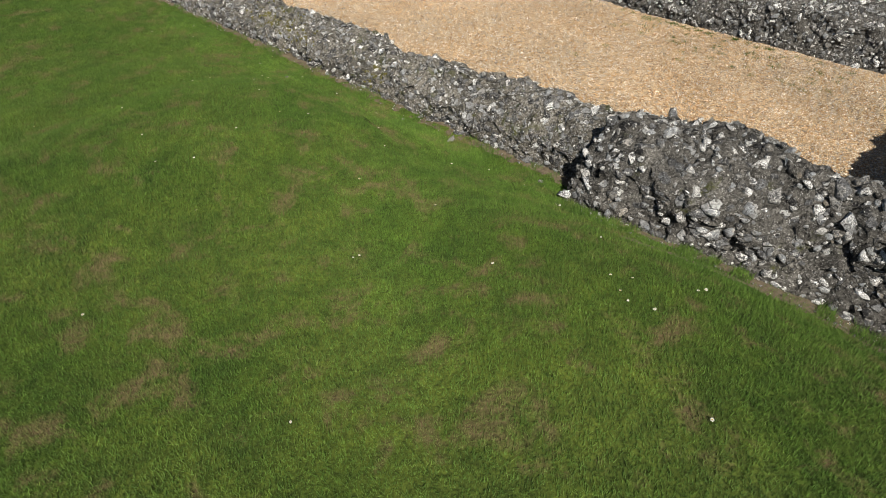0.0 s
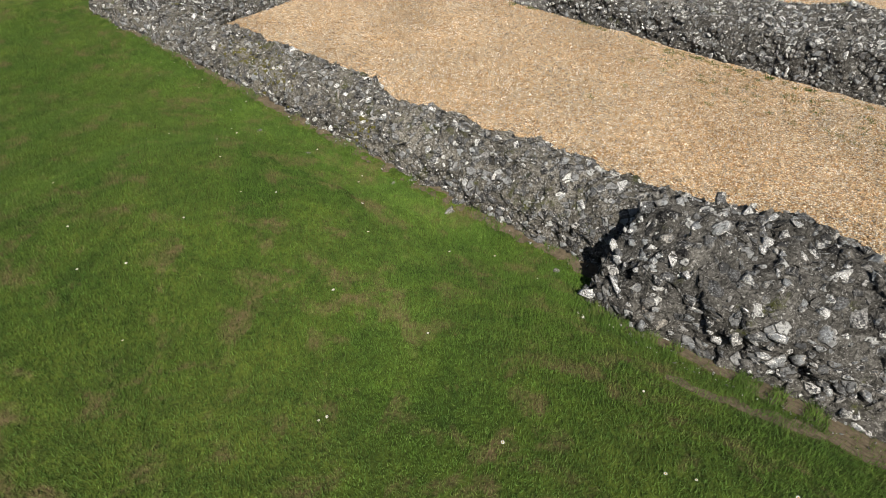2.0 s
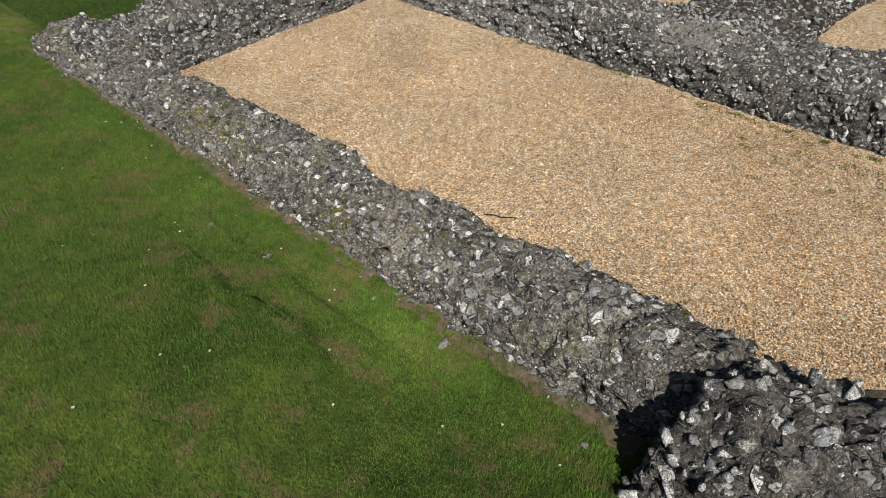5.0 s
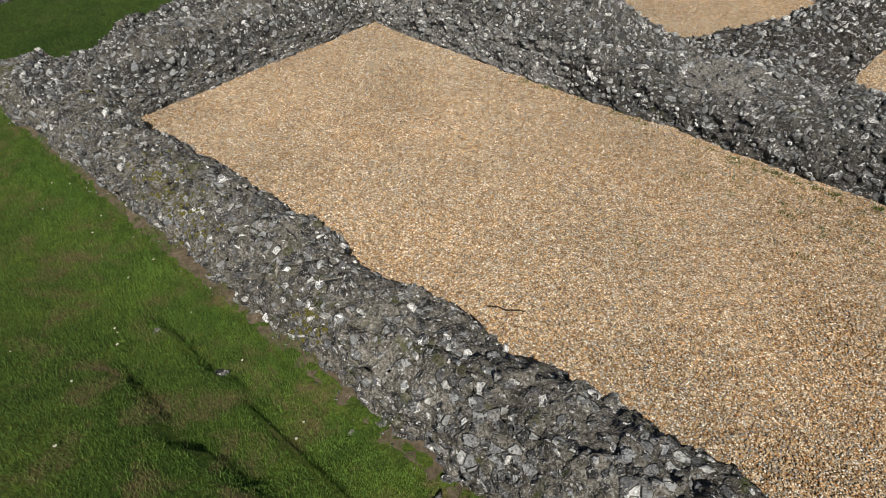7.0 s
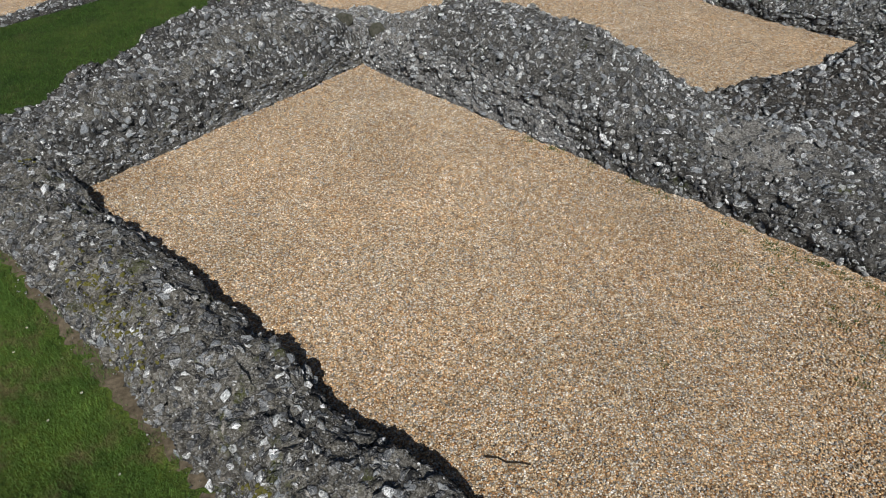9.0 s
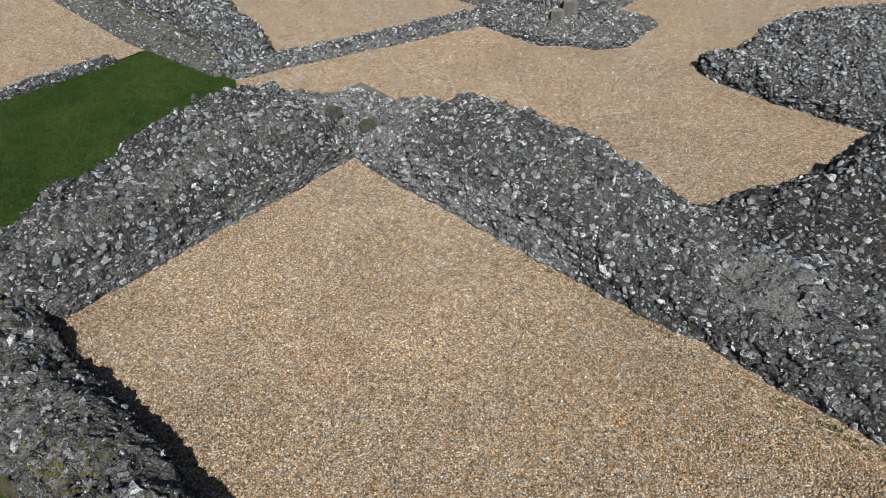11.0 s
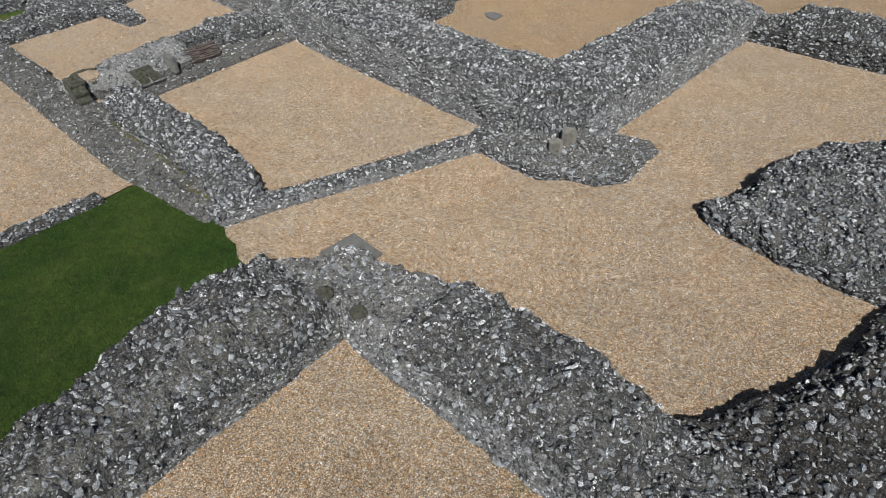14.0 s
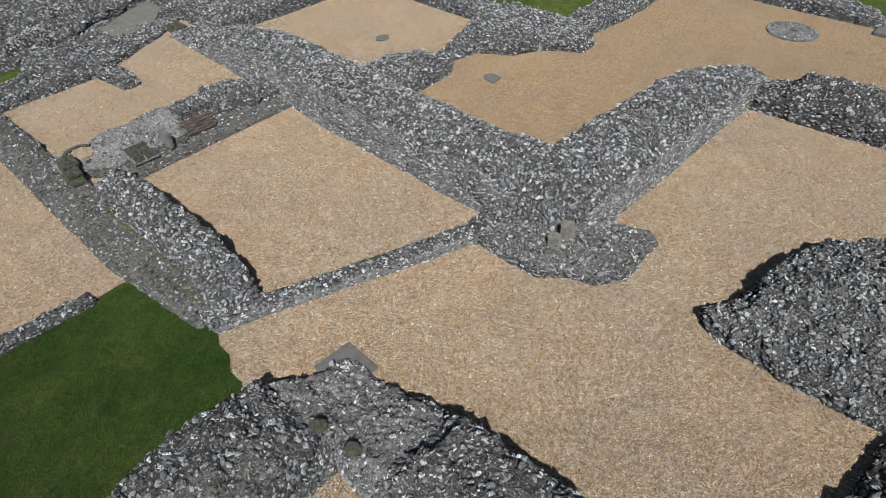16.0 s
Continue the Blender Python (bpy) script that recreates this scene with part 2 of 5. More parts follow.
def grass_material(name, blades, shade=1.0):
    """Lawn: blades over a thatch, mottled, with yellowed and bare patches; shade: how deep its green is."""
    m = Nodes(name, 0.55 if blades else 0.95, 0.25)
    wide, mid, fine = m.noise(0.6, 4, 0.6), m.noise(2.1, 5, 0.68, 0.4), m.noise(30, 4, 0.7)
    bare = m.ramp(mid, (0.525, 0.0), (0.67, 0.95 if shade > 0.9 else 0.15))
    tuft = m.ramp(m.noise(6.5, 4, 0.7, 0.5), (0.34, (0.66, 0.70, 0.70)), (0.66, (1.24, 1.20, 1.14)))
    drift = m.ramp(m.noise(1.5, 3, 0.6), (0.34, (0.84, 0.87, 0.92)), (0.66, (1.14, 1.10, 1.06)))

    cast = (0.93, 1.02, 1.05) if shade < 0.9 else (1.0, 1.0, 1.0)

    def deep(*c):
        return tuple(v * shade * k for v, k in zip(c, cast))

    if blades:
        r = m.chance()
        green = m.mix(m.ramp(wide, (0.36, 0.0), (0.64, 1.0)), deep(0.108, 0.218, 0.036), deep(0.158, 0.265, 0.054))
        green = m.mix(m.ramp(r, (0.0, 0.0), (0.45, 0.4), (1.0, 1.0)), deep(0.078, 0.150, 0.025), green)
        green = m.mix(m.ramp(r, (0.88, 0.0), (1.0, 0.6)), green, deep(0.22, 0.32, 0.085))
        green = m.mix(0.9, m.mix(0.9, green, tuft, "MULTIPLY"), drift, "MULTIPLY")
        green = m.mix(m.math("MULTIPLY", bare, m.ramp(r, (0.25, 0.3), (0.8, 0.85))), green, (0.25, 0.20, 0.09))
    else:
        green = m.mix(m.ramp(wide, (0.36, 0.0), (0.64, 1.0)), deep(0.054, 0.097, 0.014), deep(0.104, 0.145, 0.025))
        green = m.mix(0.85, green, m.ramp(fine, (0.30, 0.25), (0.68, 1.35)), "MULTIPLY")
        green = m.mix(0.9, m.mix(0.9, green, tuft, "MULTIPLY"), drift, "MULTIPLY")
        green = m.mix(bare, green, m.ramp(fine, (0.3, (0.080, 0.058, 0.028)), (0.7, (0.21, 0.165, 0.085))))
    return m.finish(green, fine, 0.9, 0.04)


def plain_stone(name, a, b, moss=0.0, scale=6.0):
    m = Nodes(name, 0.88, 0.2)
    wide, fine = m.noise(scale, 5, 0.65), m.noise(scale * 9, 4, 0.7)
    col = m.mix(m.ramp(wide, (0.3, 0.0), (0.7, 1.0)), a, b)
    col = m.mix(0.6, col, m.ramp(fine, (0.28, 0.5), (0.72, 1.15)), "MULTIPLY")
    if moss:
        col = m.mix(m.ramp(m.noise(7, 5, 0.7), (0.62 - moss, 0.0), (0.74 - moss, 0.9)), col, (0.035, 0.045, 0.014))
    return m.finish(col, m.math("ADD", wide, m.math("MULTIPLY", fine, 0.4)), 0.6, 0.015)


M_CORE = rubble("weathered_rubble_core", (0.054, 0.052, 0.047), (0.155, 0.149, 0.136), (0.62, 0.62, 0.60), 0.10, 0.0, 0.5, 12.0, 0.28, 1.0, 0.0)
M_BROWN = rubble("brown_rubble_core", (0.042, 0.037, 0.031), (0.105, 0.095, 0.082), (0.55, 0.54, 0.51), 0.10, 0.02, 0.5, 12.0, 0.18, 1.0, 0.0)
M_MOSSY = rubble("mossy_rubble_core", (0.092, 0.085, 0.071), (0.300, 0.281, 0.238), (0.60, 0.59, 0.56), 0.22, 0.085, 0.55, 11.0, 0.38, 1.4, 0.55)
M_STUB = rubble("grey_mortared_core", (0.076, 0.073, 0.066), (0.195, 0.187, 0.170), (0.55, 0.54, 0.51), 0.10, 0.03, 0.5, 10.0, 0.2, 1.1, 0.12)
M_CORE_PALE = rubble("pale_rubble_core", (0.070, 0.068, 0.063), (0.190, 0.185, 0.172), (0.60, 0.60, 0.58), 0.15, 0.0, 0.45, 11.0, 0.4, 1.3, 0.2)
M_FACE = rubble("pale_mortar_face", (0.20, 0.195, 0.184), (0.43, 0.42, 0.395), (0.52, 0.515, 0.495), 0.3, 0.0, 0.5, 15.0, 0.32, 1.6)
M_MORTAR = rubble("bare_lime_mortar", (0.17, 0.163, 0.149), (0.35, 0.333, 0.298), (0.50, 0.48, 0.44), 0.22, 0.02, 0.3, 14.0, 0.12)
M_MOUND = rubble("mound_rubble_core", (0.074, 0.071, 0.062), (0.225, 0.217, 0.192), (0.60, 0.60, 0.57), 0.26, 0.04, 0.45, 12.0, 0.45, 1.3, 0.4)
M_CAP = rubble("lime_mortar_cap", (0.24, 0.235, 0.22), (0.50, 0.49, 0.46), (0.55, 0.545, 0.52), 0.2, 0.0, 0.4, 15.0, 0.2)
M_FLINT = flint("broken_flint", 1.4, 0.17)
M_FLINT_PALE = flint("pale_flint", 1.75, 0.16)
M_FLINT_WARM = flint("lichened_flint", 1.5, 0.2, 0.3, 1.0)
M_FLINT_DARK = flint("dark_flint", 1.3, 0.30, 0.1, 0.9)
M_CHIP = flint("flint_chip", 1.0, 0.0, 0.0, 0.8)
M_GRAVEL = gravel_material("honey_gravel", False)
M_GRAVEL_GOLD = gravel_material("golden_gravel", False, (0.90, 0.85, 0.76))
M_PEBBLE = gravel_material("loose_gravel", True)
M_TURF = grass_material("turf", False)
M_BLADE = grass_material("grass_blades", True)
M_LUSH = grass_material("lush_blades", True, 1.3)
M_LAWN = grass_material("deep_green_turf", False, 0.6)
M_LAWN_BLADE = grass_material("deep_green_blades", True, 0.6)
M_SLAB = plain_stone("grey_slab", (0.13, 0.128, 0.118), (0.215, 0.21, 0.19))
M_ASHLAR = plain_stone("weathered_ashlar", (0.17, 0.16, 0.135), (0.30, 0.285, 0.245), 0.05)
M_MOSSBLOCK = plain_stone("mossy_ashlar", (0.034, 0.034, 0.025), (0.150, 0.145, 0.112), 0.07, 11.0)
M_PATH = plain_stone("worn_cement", (0.150, 0.145, 0.122), (0.235, 0.228, 0.198), 0.0, 2.5)
M_TILE = plain_stone("old_tile", (0.105, 0.086, 0.074), (0.25, 0.20, 0.17))
M_FLINT_FACE = flint("coursed_flint", 2.4, 0.3, 0.1)
M_LEDGE = rubble("worn_ledge_mortar", (0.105, 0.099, 0.086), (0.235, 0.222, 0.19), (0.50, 0.48, 0.44), 0.15, 0.04, 0.45, 13.0, 0.2)
M_MOSS = plain_stone("moss", (0.075, 0.072, 0.018), (0.19, 0.175, 0.045), 0.0, 14)
M_WHITE = plain_stone("petal_white", (0.72, 0.72, 0.70), (0.82, 0.82, 0.80))
M_TWIG = plain_stone("dead_wood", (0.035, 0.026, 0.018), (0.07, 0.052, 0.036))
M_SOIL = plain_stone("bare_soil", (0.070, 0.056, 0.036), (0.200, 0.162, 0.112), 0.0, 16)
M_LEAF = plain_stone("weed_leaf", (0.05, 0.10, 0.015), (0.10, 0.16, 0.03), 0.0, 12)


# ---- builders ----
def mesh_of(name, verts, faces, materials, shade=False, slots=None):
    me = bpy.data.meshes.new(name)
    me.from_pydata([tuple(v) for v in verts], [], faces)
    for m in materials:
        me.materials.append(m)
    if slots is not None:
        me.polygons.foreach_set("material_index", slots)
    if shade:
        me.polygons.foreach_set("use_smooth", [True] * len(me.polygons))
    me.update()
    return me


def part(name, bm, material, parent, label=""):
    me = bpy.data.meshes.new(name)
    bm.to_mesh(me)
    bm.free()
    me.materials.append(material)
    ob = new(name, me)
    ob.parent = parent
    if label:
        ob["label"] = label
    return ob


def hull(points):
    bm = bmesh.new()
    for p in points:
        bm.verts.new(p)
    done = bmesh.ops.convex_hull(bm, input=bm.verts[:])
    loose = {g for g in done["geom_interior"] + done["geom_unused"] if isinstance(g, bmesh.types.BMVert)}
    bmesh.ops.delete(bm, geom=list(loose), context="VERTS")
    bmesh.ops.triangulate(bm, faces=bm.faces[:])
    bmesh.ops.recalc_face_normals(bm, faces=bm.faces[:])
    return bm


def stone_shapes(count, seed, points=17, flat=0.7, crag=0.0):
    """Stones about 1 m in radius, each as its verts, its triangles and how far each vert still has its rind. crag: how far the surface is broken in and out."""
    rng, out = random.Random(seed), []
    for k in range(count):
        long, wide = rng.uniform(0.95, 1.4), rng.uniform(0.7, 1.0)
        pts, off = [], rng.uniform(0, 9)
        for i in range(points):
            z = 1 - 2 * (i + 0.5) / points
            a = off + i * 2.399963 + rng.uniform(-0.35, 0.35)
            ring = math.sqrt(1 - z * z)
            pts.append(Vector((ring * math.cos(a), ring * math.sin(a), z)))
        bm = hull(pts)
        bm.verts.index_update()
        tris = np.array([[v.index for v in f.verts] for f in bm.faces])
        verts = np.array([v.co[:] for v in bm.verts])
        bm.free()
        verts *= np.array([rng.uniform(1 - crag, 1 + crag * 0.6) for _ in verts])[:, None]
        chop = rng.uniform(0.45, 0.95)
        cut = np.minimum(verts, [chop * 1.2, 9, chop])
        out.append((cut * [long, wide, flat], tris, np.array([0.2 if d > 0 else rng.uniform(0.0, 1.1) for d in np.abs(cut - verts).sum(1)])))
    return out


def struck_shapes(count, seed, sides, inset=True):
    """Flints struck open: an angular outline, a hollowed or ridged broken face turned up (+z), rind round its edge and below."""
    rng, out = random.Random(seed), []
    for k in range(count):
        long, wide, tilt = rng.uniform(0.9, 1.35), rng.uniform(0.65, 0.95), rng.uniform(-0.6, 0.6)
        turns = sorted((i + rng.uniform(-0.33, 0.33)) * math.tau / sides for i in range(sides))
        reach = [rng.uniform(0.62, 1.15) for _ in range(sides)]
        lean = rng.uniform(0, math.tau)
        verts, rind = [(rng.uniform(-0.3, 0.3), rng.uniform(-0.25, 0.25), 0.5 + rng.uniform(-0.35, 0.4))], [0.0]
        rings = ((0.72, 0.42, 0.2, 0.25), (1.0, 0.05, 0.3, 1.0)) if inset else ((0.95, 0.2, 0.34, 0.95),)
        for grow, z, jump, skin in rings:
            for a, r in zip(turns, reach):
                verts.append((grow * r * math.cos(a) * long, grow * r * math.sin(a) * wide, z + tilt * math.cos(a - lean) * grow + rng.uniform(-jump, jump)))
                rind.append(skin)
        verts.append((0.0, 0.0, -0.75))
        rind.append(1.0)
        n, last = sides, len(verts) - 1
        tris = [(0, 1 + i, 1 + (i + 1) % n) for i in range(n)]
        for ring in range(len(rings) - 1):
            a, b = 1 + ring * n, 1 + (ring + 1) * n
            for i in range(n):
                j = (i + 1) % n
                tris += [(a + i, b + i, b + j), (a + i, b + j, a + j)]
        a = 1 + (len(rings) - 1) * n
        tris += [(a + i, last, a + (i + 1) % n) for i in range(n)]
        out.append((np.array(verts), np.array(tris), np.array(rind)))
    return out


FLINTS = struck_shapes(20, 5, 7) + stone_shapes(8, 6, 18, 0.8, 0.42)
NODULES = 20  # from this one on the shapes are rounded
FAR_FLINTS = struck_shapes(12, 8, 6, False) + stone_shapes(4, 18, 9, 0.8, 0.2)
CHIPS = struck_shapes(8, 7, 4, False)
PEBBLES = stone_shapes(10, 9, 6, 0.75, 0.12)


def shape_mesh(name, shape, material, shade=False):
    me = mesh_of(name, shape[0].tolist(), shape[1].tolist(), [material], shade)
    me.attributes.new("rind", "FLOAT", "POINT").data.foreach_set("value", shape[2].astype(np.float32))
    return me


def joined(name, shapes, picks, mats, material, parent=None):
    """All the picked shapes at their poses (N, 4, 4), as one mesh."""
    vs, fs, skins, soft, base = [], [], [], [], 0
    for k, m in zip(picks, mats):
        v, f, skin = shapes[k]
        skins.append(skin)
        soft.append(np.full(len(f), NODULES <= k < len(FLINTS) or k % 2 == 1))
        vs.append(v @ m[:3, :3].T + m[:3, 3])
        fs.append(f + base)
        base += len(v)
    me = raw_mesh(name, np.concatenate(vs), np.concatenate(fs), material, np.concatenate(skins))
    me.polygons.foreach_set("use_smooth", np.concatenate(soft))
    ob = new(name, me)
    ob.parent = parent
    return tagged(ob, kind="stuff")


def sown(name, shapes, places, normals, radii, material, parent=None, seed=1, lift=0.2, wild=0.6, rounded=False):
    """Many small pieces lying on a surface, as one mesh; all in arrays."""
    rng = np.random.default_rng(seed)
    n = len(places)
    z = normals + rng.normal(0, wild * 0.5, (n, 3))
    z /= np.linalg.norm(z, axis=1, keepdims=True)
    x = np.cross(rng.normal(0, 1, (n, 3)), z)
    x /= np.linalg.norm(x, axis=1, keepdims=True)
    turn = np.stack([x, np.cross(z, x), z], 2) * radii[:, None, None]
    kind = rng.integers(0, len(shapes), n)
    vs, fs, skins, base = [], [], [], 0
    for k, (v, f, skin) in enumerate(shapes):
        pick = np.where(kind == k)[0]
        w = np.einsum("nij,vj->nvi", turn[pick], v) + (places[pick] + normals[pick] * radii[pick, None] * lift)[:, None]
        vs.append(w.reshape(-1, 3))
        skins.append(np.tile(skin, len(pick)))
        fs.append((f[None] + (np.arange(len(pick)) * len(v))[:, None, None]).reshape(-1, 3) + base)
        base += len(pick) * len(v)
    ob = new(name, raw_mesh(name, np.concatenate(vs), np.concatenate(fs), material, np.concatenate(skins)))
    if rounded:
        ob.data.polygons.foreach_set("use_smooth", np.ones(len(ob.data.polygons), dtype=bool))
    ob.parent = parent
    return tagged(ob, kind="stuff")


def raw_mesh(name, v, f, material, skin=None):
    me = bpy.data.meshes.new(name)
    me.vertices.add(len(v))
    me.vertices.foreach_set("co", np.ascontiguousarray(v, dtype=np.float32).ravel())
    me.loops.add(3 * len(f))
    me.loops.foreach_set("vertex_index", np.ascontiguousarray(f, dtype=np.int32).ravel())
    me.polygons.add(len(f))
    me.polygons.foreach_set("loop_start", np.arange(0, 3 * len(f), 3, dtype=np.int32))
    me.materials.append(material)
    if skin is not None:
        me.attributes.new("rind", "FLOAT", "POINT").data.foreach_set("value", np.ascontiguousarray(skin, dtype=np.float32))
    me.update(calc_edges=True)
    return me


def stone_pose(rng, place, normal, size, sink, align=0.75):
    """A stone of that radius bedded in a surface."""
    n = (Vector(normal) + Vector((rng.gauss(0, 1), rng.gauss(0, 1), rng.gauss(0, 1))) * 0.45 * (1 - align)).normalized()
    turn = n.to_track_quat("Z", "Y").to_matrix() @ Matrix.Rotation(rng.uniform(0, math.tau), 3, "Z")
    if align < 0.9:
        turn = turn @ Matrix.Rotation(rng.gauss(0, 0.5 * (1 - align) * 2), 3, "X")
    m = np.eye(4)
    m[:3, :3] = np.array(turn) * size
    m[:3, 3] = np.array(place) + np.array(n) * size * (0.7 - sink)
    return m


def course_pose(rng, place, normal, size, proud):
    """A stone laid on its bed in a wall's side, longer than it is high."""
    n = Vector(normal)
    n.z *= 0.5
    n.normalize()
    x = Vector((0, 0, 1)).cross(n).normalized()
    turn = np.array([x[:], n.cross(x)[:], n[:]]).T @ np.array(Matrix.Rotation(rng.gauss(0, 0.16), 3, "Z") @ Matrix.Rotation(rng.gauss(0, 0.2), 3, "X"))
    m = np.eye(4)
    m[:3, :3] = turn * (size * np.array([rng.choice((-1, 1)) * rng.uniform(0.8, 1.15), rng.uniform(0.6, 0.9), 0.8]))
    if np.linalg.det(m[:3, :3]) < 0:
        m[:3, 0] *= -1
    m[:3, 3] = np.array(place) + np.array(n) * size * (proud - 0.3)
    return m


def spread(seed, quads, weight, per, sizes, gap):
    """Places on an array of quads: dart throwing with a gap of gap times the sum of the radii."""
    g = np.random.default_rng(seed)
    cross = np.cross(quads[:, 2] - quads[:, 0], quads[:, 3] - quads[:, 1])
    size = np.linalg.norm(cross, axis=1)
    area = 0.5 * size * weight
    count = int(area.sum() * per)
    pick = g.choice(len(quads), count, p=area / area.sum())
    a, b = g.random((2, count, 1))
    spots = (quads[pick, 0] * (1 - a) + quads[pick, 1] * a) * (1 - b) + (quads[pick, 3] * (1 - a) + quads[pick, 2] * a) * b
    radii = sizes(g.random(count))
    normals = cross[pick] / (size[pick, None] + 1e-9)
    grid, out, cell = {}, [], 0.22
    around = [(x, y, z) for x in (-1, 0, 1) for y in (-1, 0, 1) for z in (-1, 0, 1)]
    for k, ((x, y, z), r) in enumerate(zip(spots.tolist(), radii.tolist())):
        i, j, l = math.floor(x / cell), math.floor(y / cell), math.floor(z / cell)
        free = True
        for di, dj, dl in around:
            for ox, oy, oz, o in grid.get((i + di, j + dj, l + dl), ()):
                if (ox - x) ** 2 + (oy - y) ** 2 + (oz - z) ** 2 < (gap * (o + r)) ** 2:
                    free = False
                    break
            if not free:
                break
        if free:
            grid.setdefault((i, j, l), []).append((x, y, z, r))
            out.append((spots[k], normals[k], r, int(pick[k])))
    return out


def near_path(p):
    """Plan distance from the line along which the site is overflown."""
    y = min(max(p[1], 0.0), 14.0)
    return math.hypot(p[0] - 0.3, p[1] - y)


def bumpy(p, amount):
    q = Vector(p)
    v = noise.noise_vector(q * 0.9) * 0.10 + noise.noise_vector(q * 2.7) * 0.075 + noise.noise_vector(q * 7.5) * 0.055 + noise.noise_vector(q * 17) * 0.032 + noise.noise_vector(q * 37) * 0.013
    return q + v * amount


def rubble_wall(name, axis, stations, label, face=M_CORE, top=M_CORE, amount=1.0, step=0.09, density=60, face_density=None, batter=0.10,
                size=(0.045, 0.10), seed=1, parts=300, face_lo=None, face_hi=None, base=-0.12, stones=M_FLINT, chips=0, sink=0.0, patch=(), gap=0.66, face_until=None, round_share=0.12, tiers=0.0):
    """A ruined flint wall. Stations along the axis: (along, low edge, high edge, height at the low shoulder, in the middle, at the high shoulder).
    face_lo / face_hi: the material of the two sides; patch: (along from, to, across from, to, material, share of stones) of repaired or fallen parts."""
    rng = random.Random(seed)
    patch = patch if not patch or isinstance(patch[0], tuple) else (patch,)
    s = np.array(stations, float)
    first, last = s[0].copy(), s[-1].copy()
    for end, sign in ((first, -1), (last, 1)):
        end[0] += sign * 0.07
        mid = (end[1] + end[2]) / 2
        end[1], end[2] = end[1] * 0.85 + mid * 0.15, end[2] * 0.85 + mid * 0.15
        end[3:6] = base
    s = np.vstack([first, s, last])
    along = [s[0, 0]]
    for a, b in zip(s[:-1, 0], s[1:, 0]):
        k = max(1, int(round((b - a) / step)))
        along += [a + (b - a) * (j + 1) / k for j in range(k)]
    cols = np.array([np.interp(along, s[:, 0], s[:, j]) for j in range(6)]).T
    width = float(np.mean(s[:, 2] - s[:, 1]))
    tall = float(max(s[:, 3:6].max() - base, 0.15))
    nf, nt = max(2, int(tall / step)), max(4, int(width / step))
    rows, kinds = [], [0] * nf + [1] * nt + [2] * nf
    for a, lo, hi, h1, h2, h3 in cols:
        row = []
        w = hi - lo
        b = min(batter, 0.2 * w)
        for j in range(nf):
            t = j / nf
            row.append((a, lo + b * t ** 1.5, base + (h1 - base) * t))
        for j in range(nt + 1):
            t = j / nt
            if t < 0.5:
                q = t * 2
                z = h1 + (h2 - h1) * (1 - (1 - q) ** 2)
            else:
                q = t * 2 - 1
                z = h2 + (h3 - h2) * q ** 2
            row.append((a, lo + b + (w - 2 * b) * t, z))
        for j in range(nf):
            t = 1 - (j + 1) / nf
            row.append((a, hi - b * t ** 1.5, base + (h3 - base) * t))
        rows.append(row)
    verts = []
    for row in rows:
        for a, c, z in row:
            z += tiers * math.sin(z * math.tau / 0.27 + 0.4 * noise.noise(Vector((a * 0.8, c, 0))))
            p = P(a, c, z) if axis == "u" else P(c, a, z)
            verts.append(bumpy(p, amount * (0.35 + 0.65 * smooth(-0.05, 0.25, z))))
    nr = len(rows[0])
    faces, slots = [], []
    flip = axis == "n"
    for i in range(len(rows) - 1):
        for j in range(nr - 1):
            f = (i * nr + j, i * nr + nr + j, i * nr + nr + j + 1, i * nr + j + 1)
            faces.append(f[::-1] if not flip else f)
            slot = kinds[j]
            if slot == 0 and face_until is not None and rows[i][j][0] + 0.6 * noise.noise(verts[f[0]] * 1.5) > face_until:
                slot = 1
            for k, (a0, a1, c0, c1, _, _) in enumerate(patch):
                q = verts[f[0]]
                wave = 0.22 * noise.noise(q * 2.1) + 0.12 * noise.noise(q * 6.0)
                if slot == 1 and a0 < rows[i][j][0] + wave < a1 and c0 < rows[i][j][1] + wave < c1:
                    slot = 3 + k
            slots.append(slot)
    # orientation: the top faces look up
    va = np.array([v[:] for v in verts])
    q = va[np.array(faces)]
    nz = np.cross(q[:, 2] - q[:, 0], q[:, 3] - q[:, 1])[:, 2]
    if np.median(nz[np.isin(slots, (1, 3, 4))]) < 0:
        faces = [f[::-1] for f in faces]
        q = q[:, ::-1]
    mats = [face_lo or face, top, face_hi or face] + [p[4] for p in patch]
    wall = new(name, mesh_of(name, va.tolist(), faces, mats, True, slots))
    tagged(wall, label, "ruined wall", kind="structure")
    if density:
        fd = face_density or density
        weight = np.where(np.isin(slots, (0, 2)), fd / density, 1.0) * (q[:, :, 2].max(1) > 0.02)
        for k, p in enumerate(patch):
            weight = weight * np.where(np.array(slots) == 3 + k, p[5], 1.0)
        found = spread(seed, q, weight, density * 2.2, lambda r: size[0] + (size[1] - size[0]) * r ** 2.2, gap)
        found.sort(key=lambda f: near_path(f[0]))
        if face_lo is M_FACE or face_hi is M_FACE:
            pale = 0 if face_lo is M_FACE else 2
            lay_stones(wall, rng, [f for f in found if slots[f[3]] == pale], slots, parts // 3, M_FLINT_FACE, sink, 0.3)
            found = [f for f in found if slots[f[3]] != pale]
            parts -= parts // 3
        lay_stones(wall, rng, found, slots, parts, stones, sink, round_share)
    if chips:
        g = np.random.default_rng(seed)
        cross = np.cross(q[:, 2] - q[:, 0], q[:, 3] - q[:, 1])
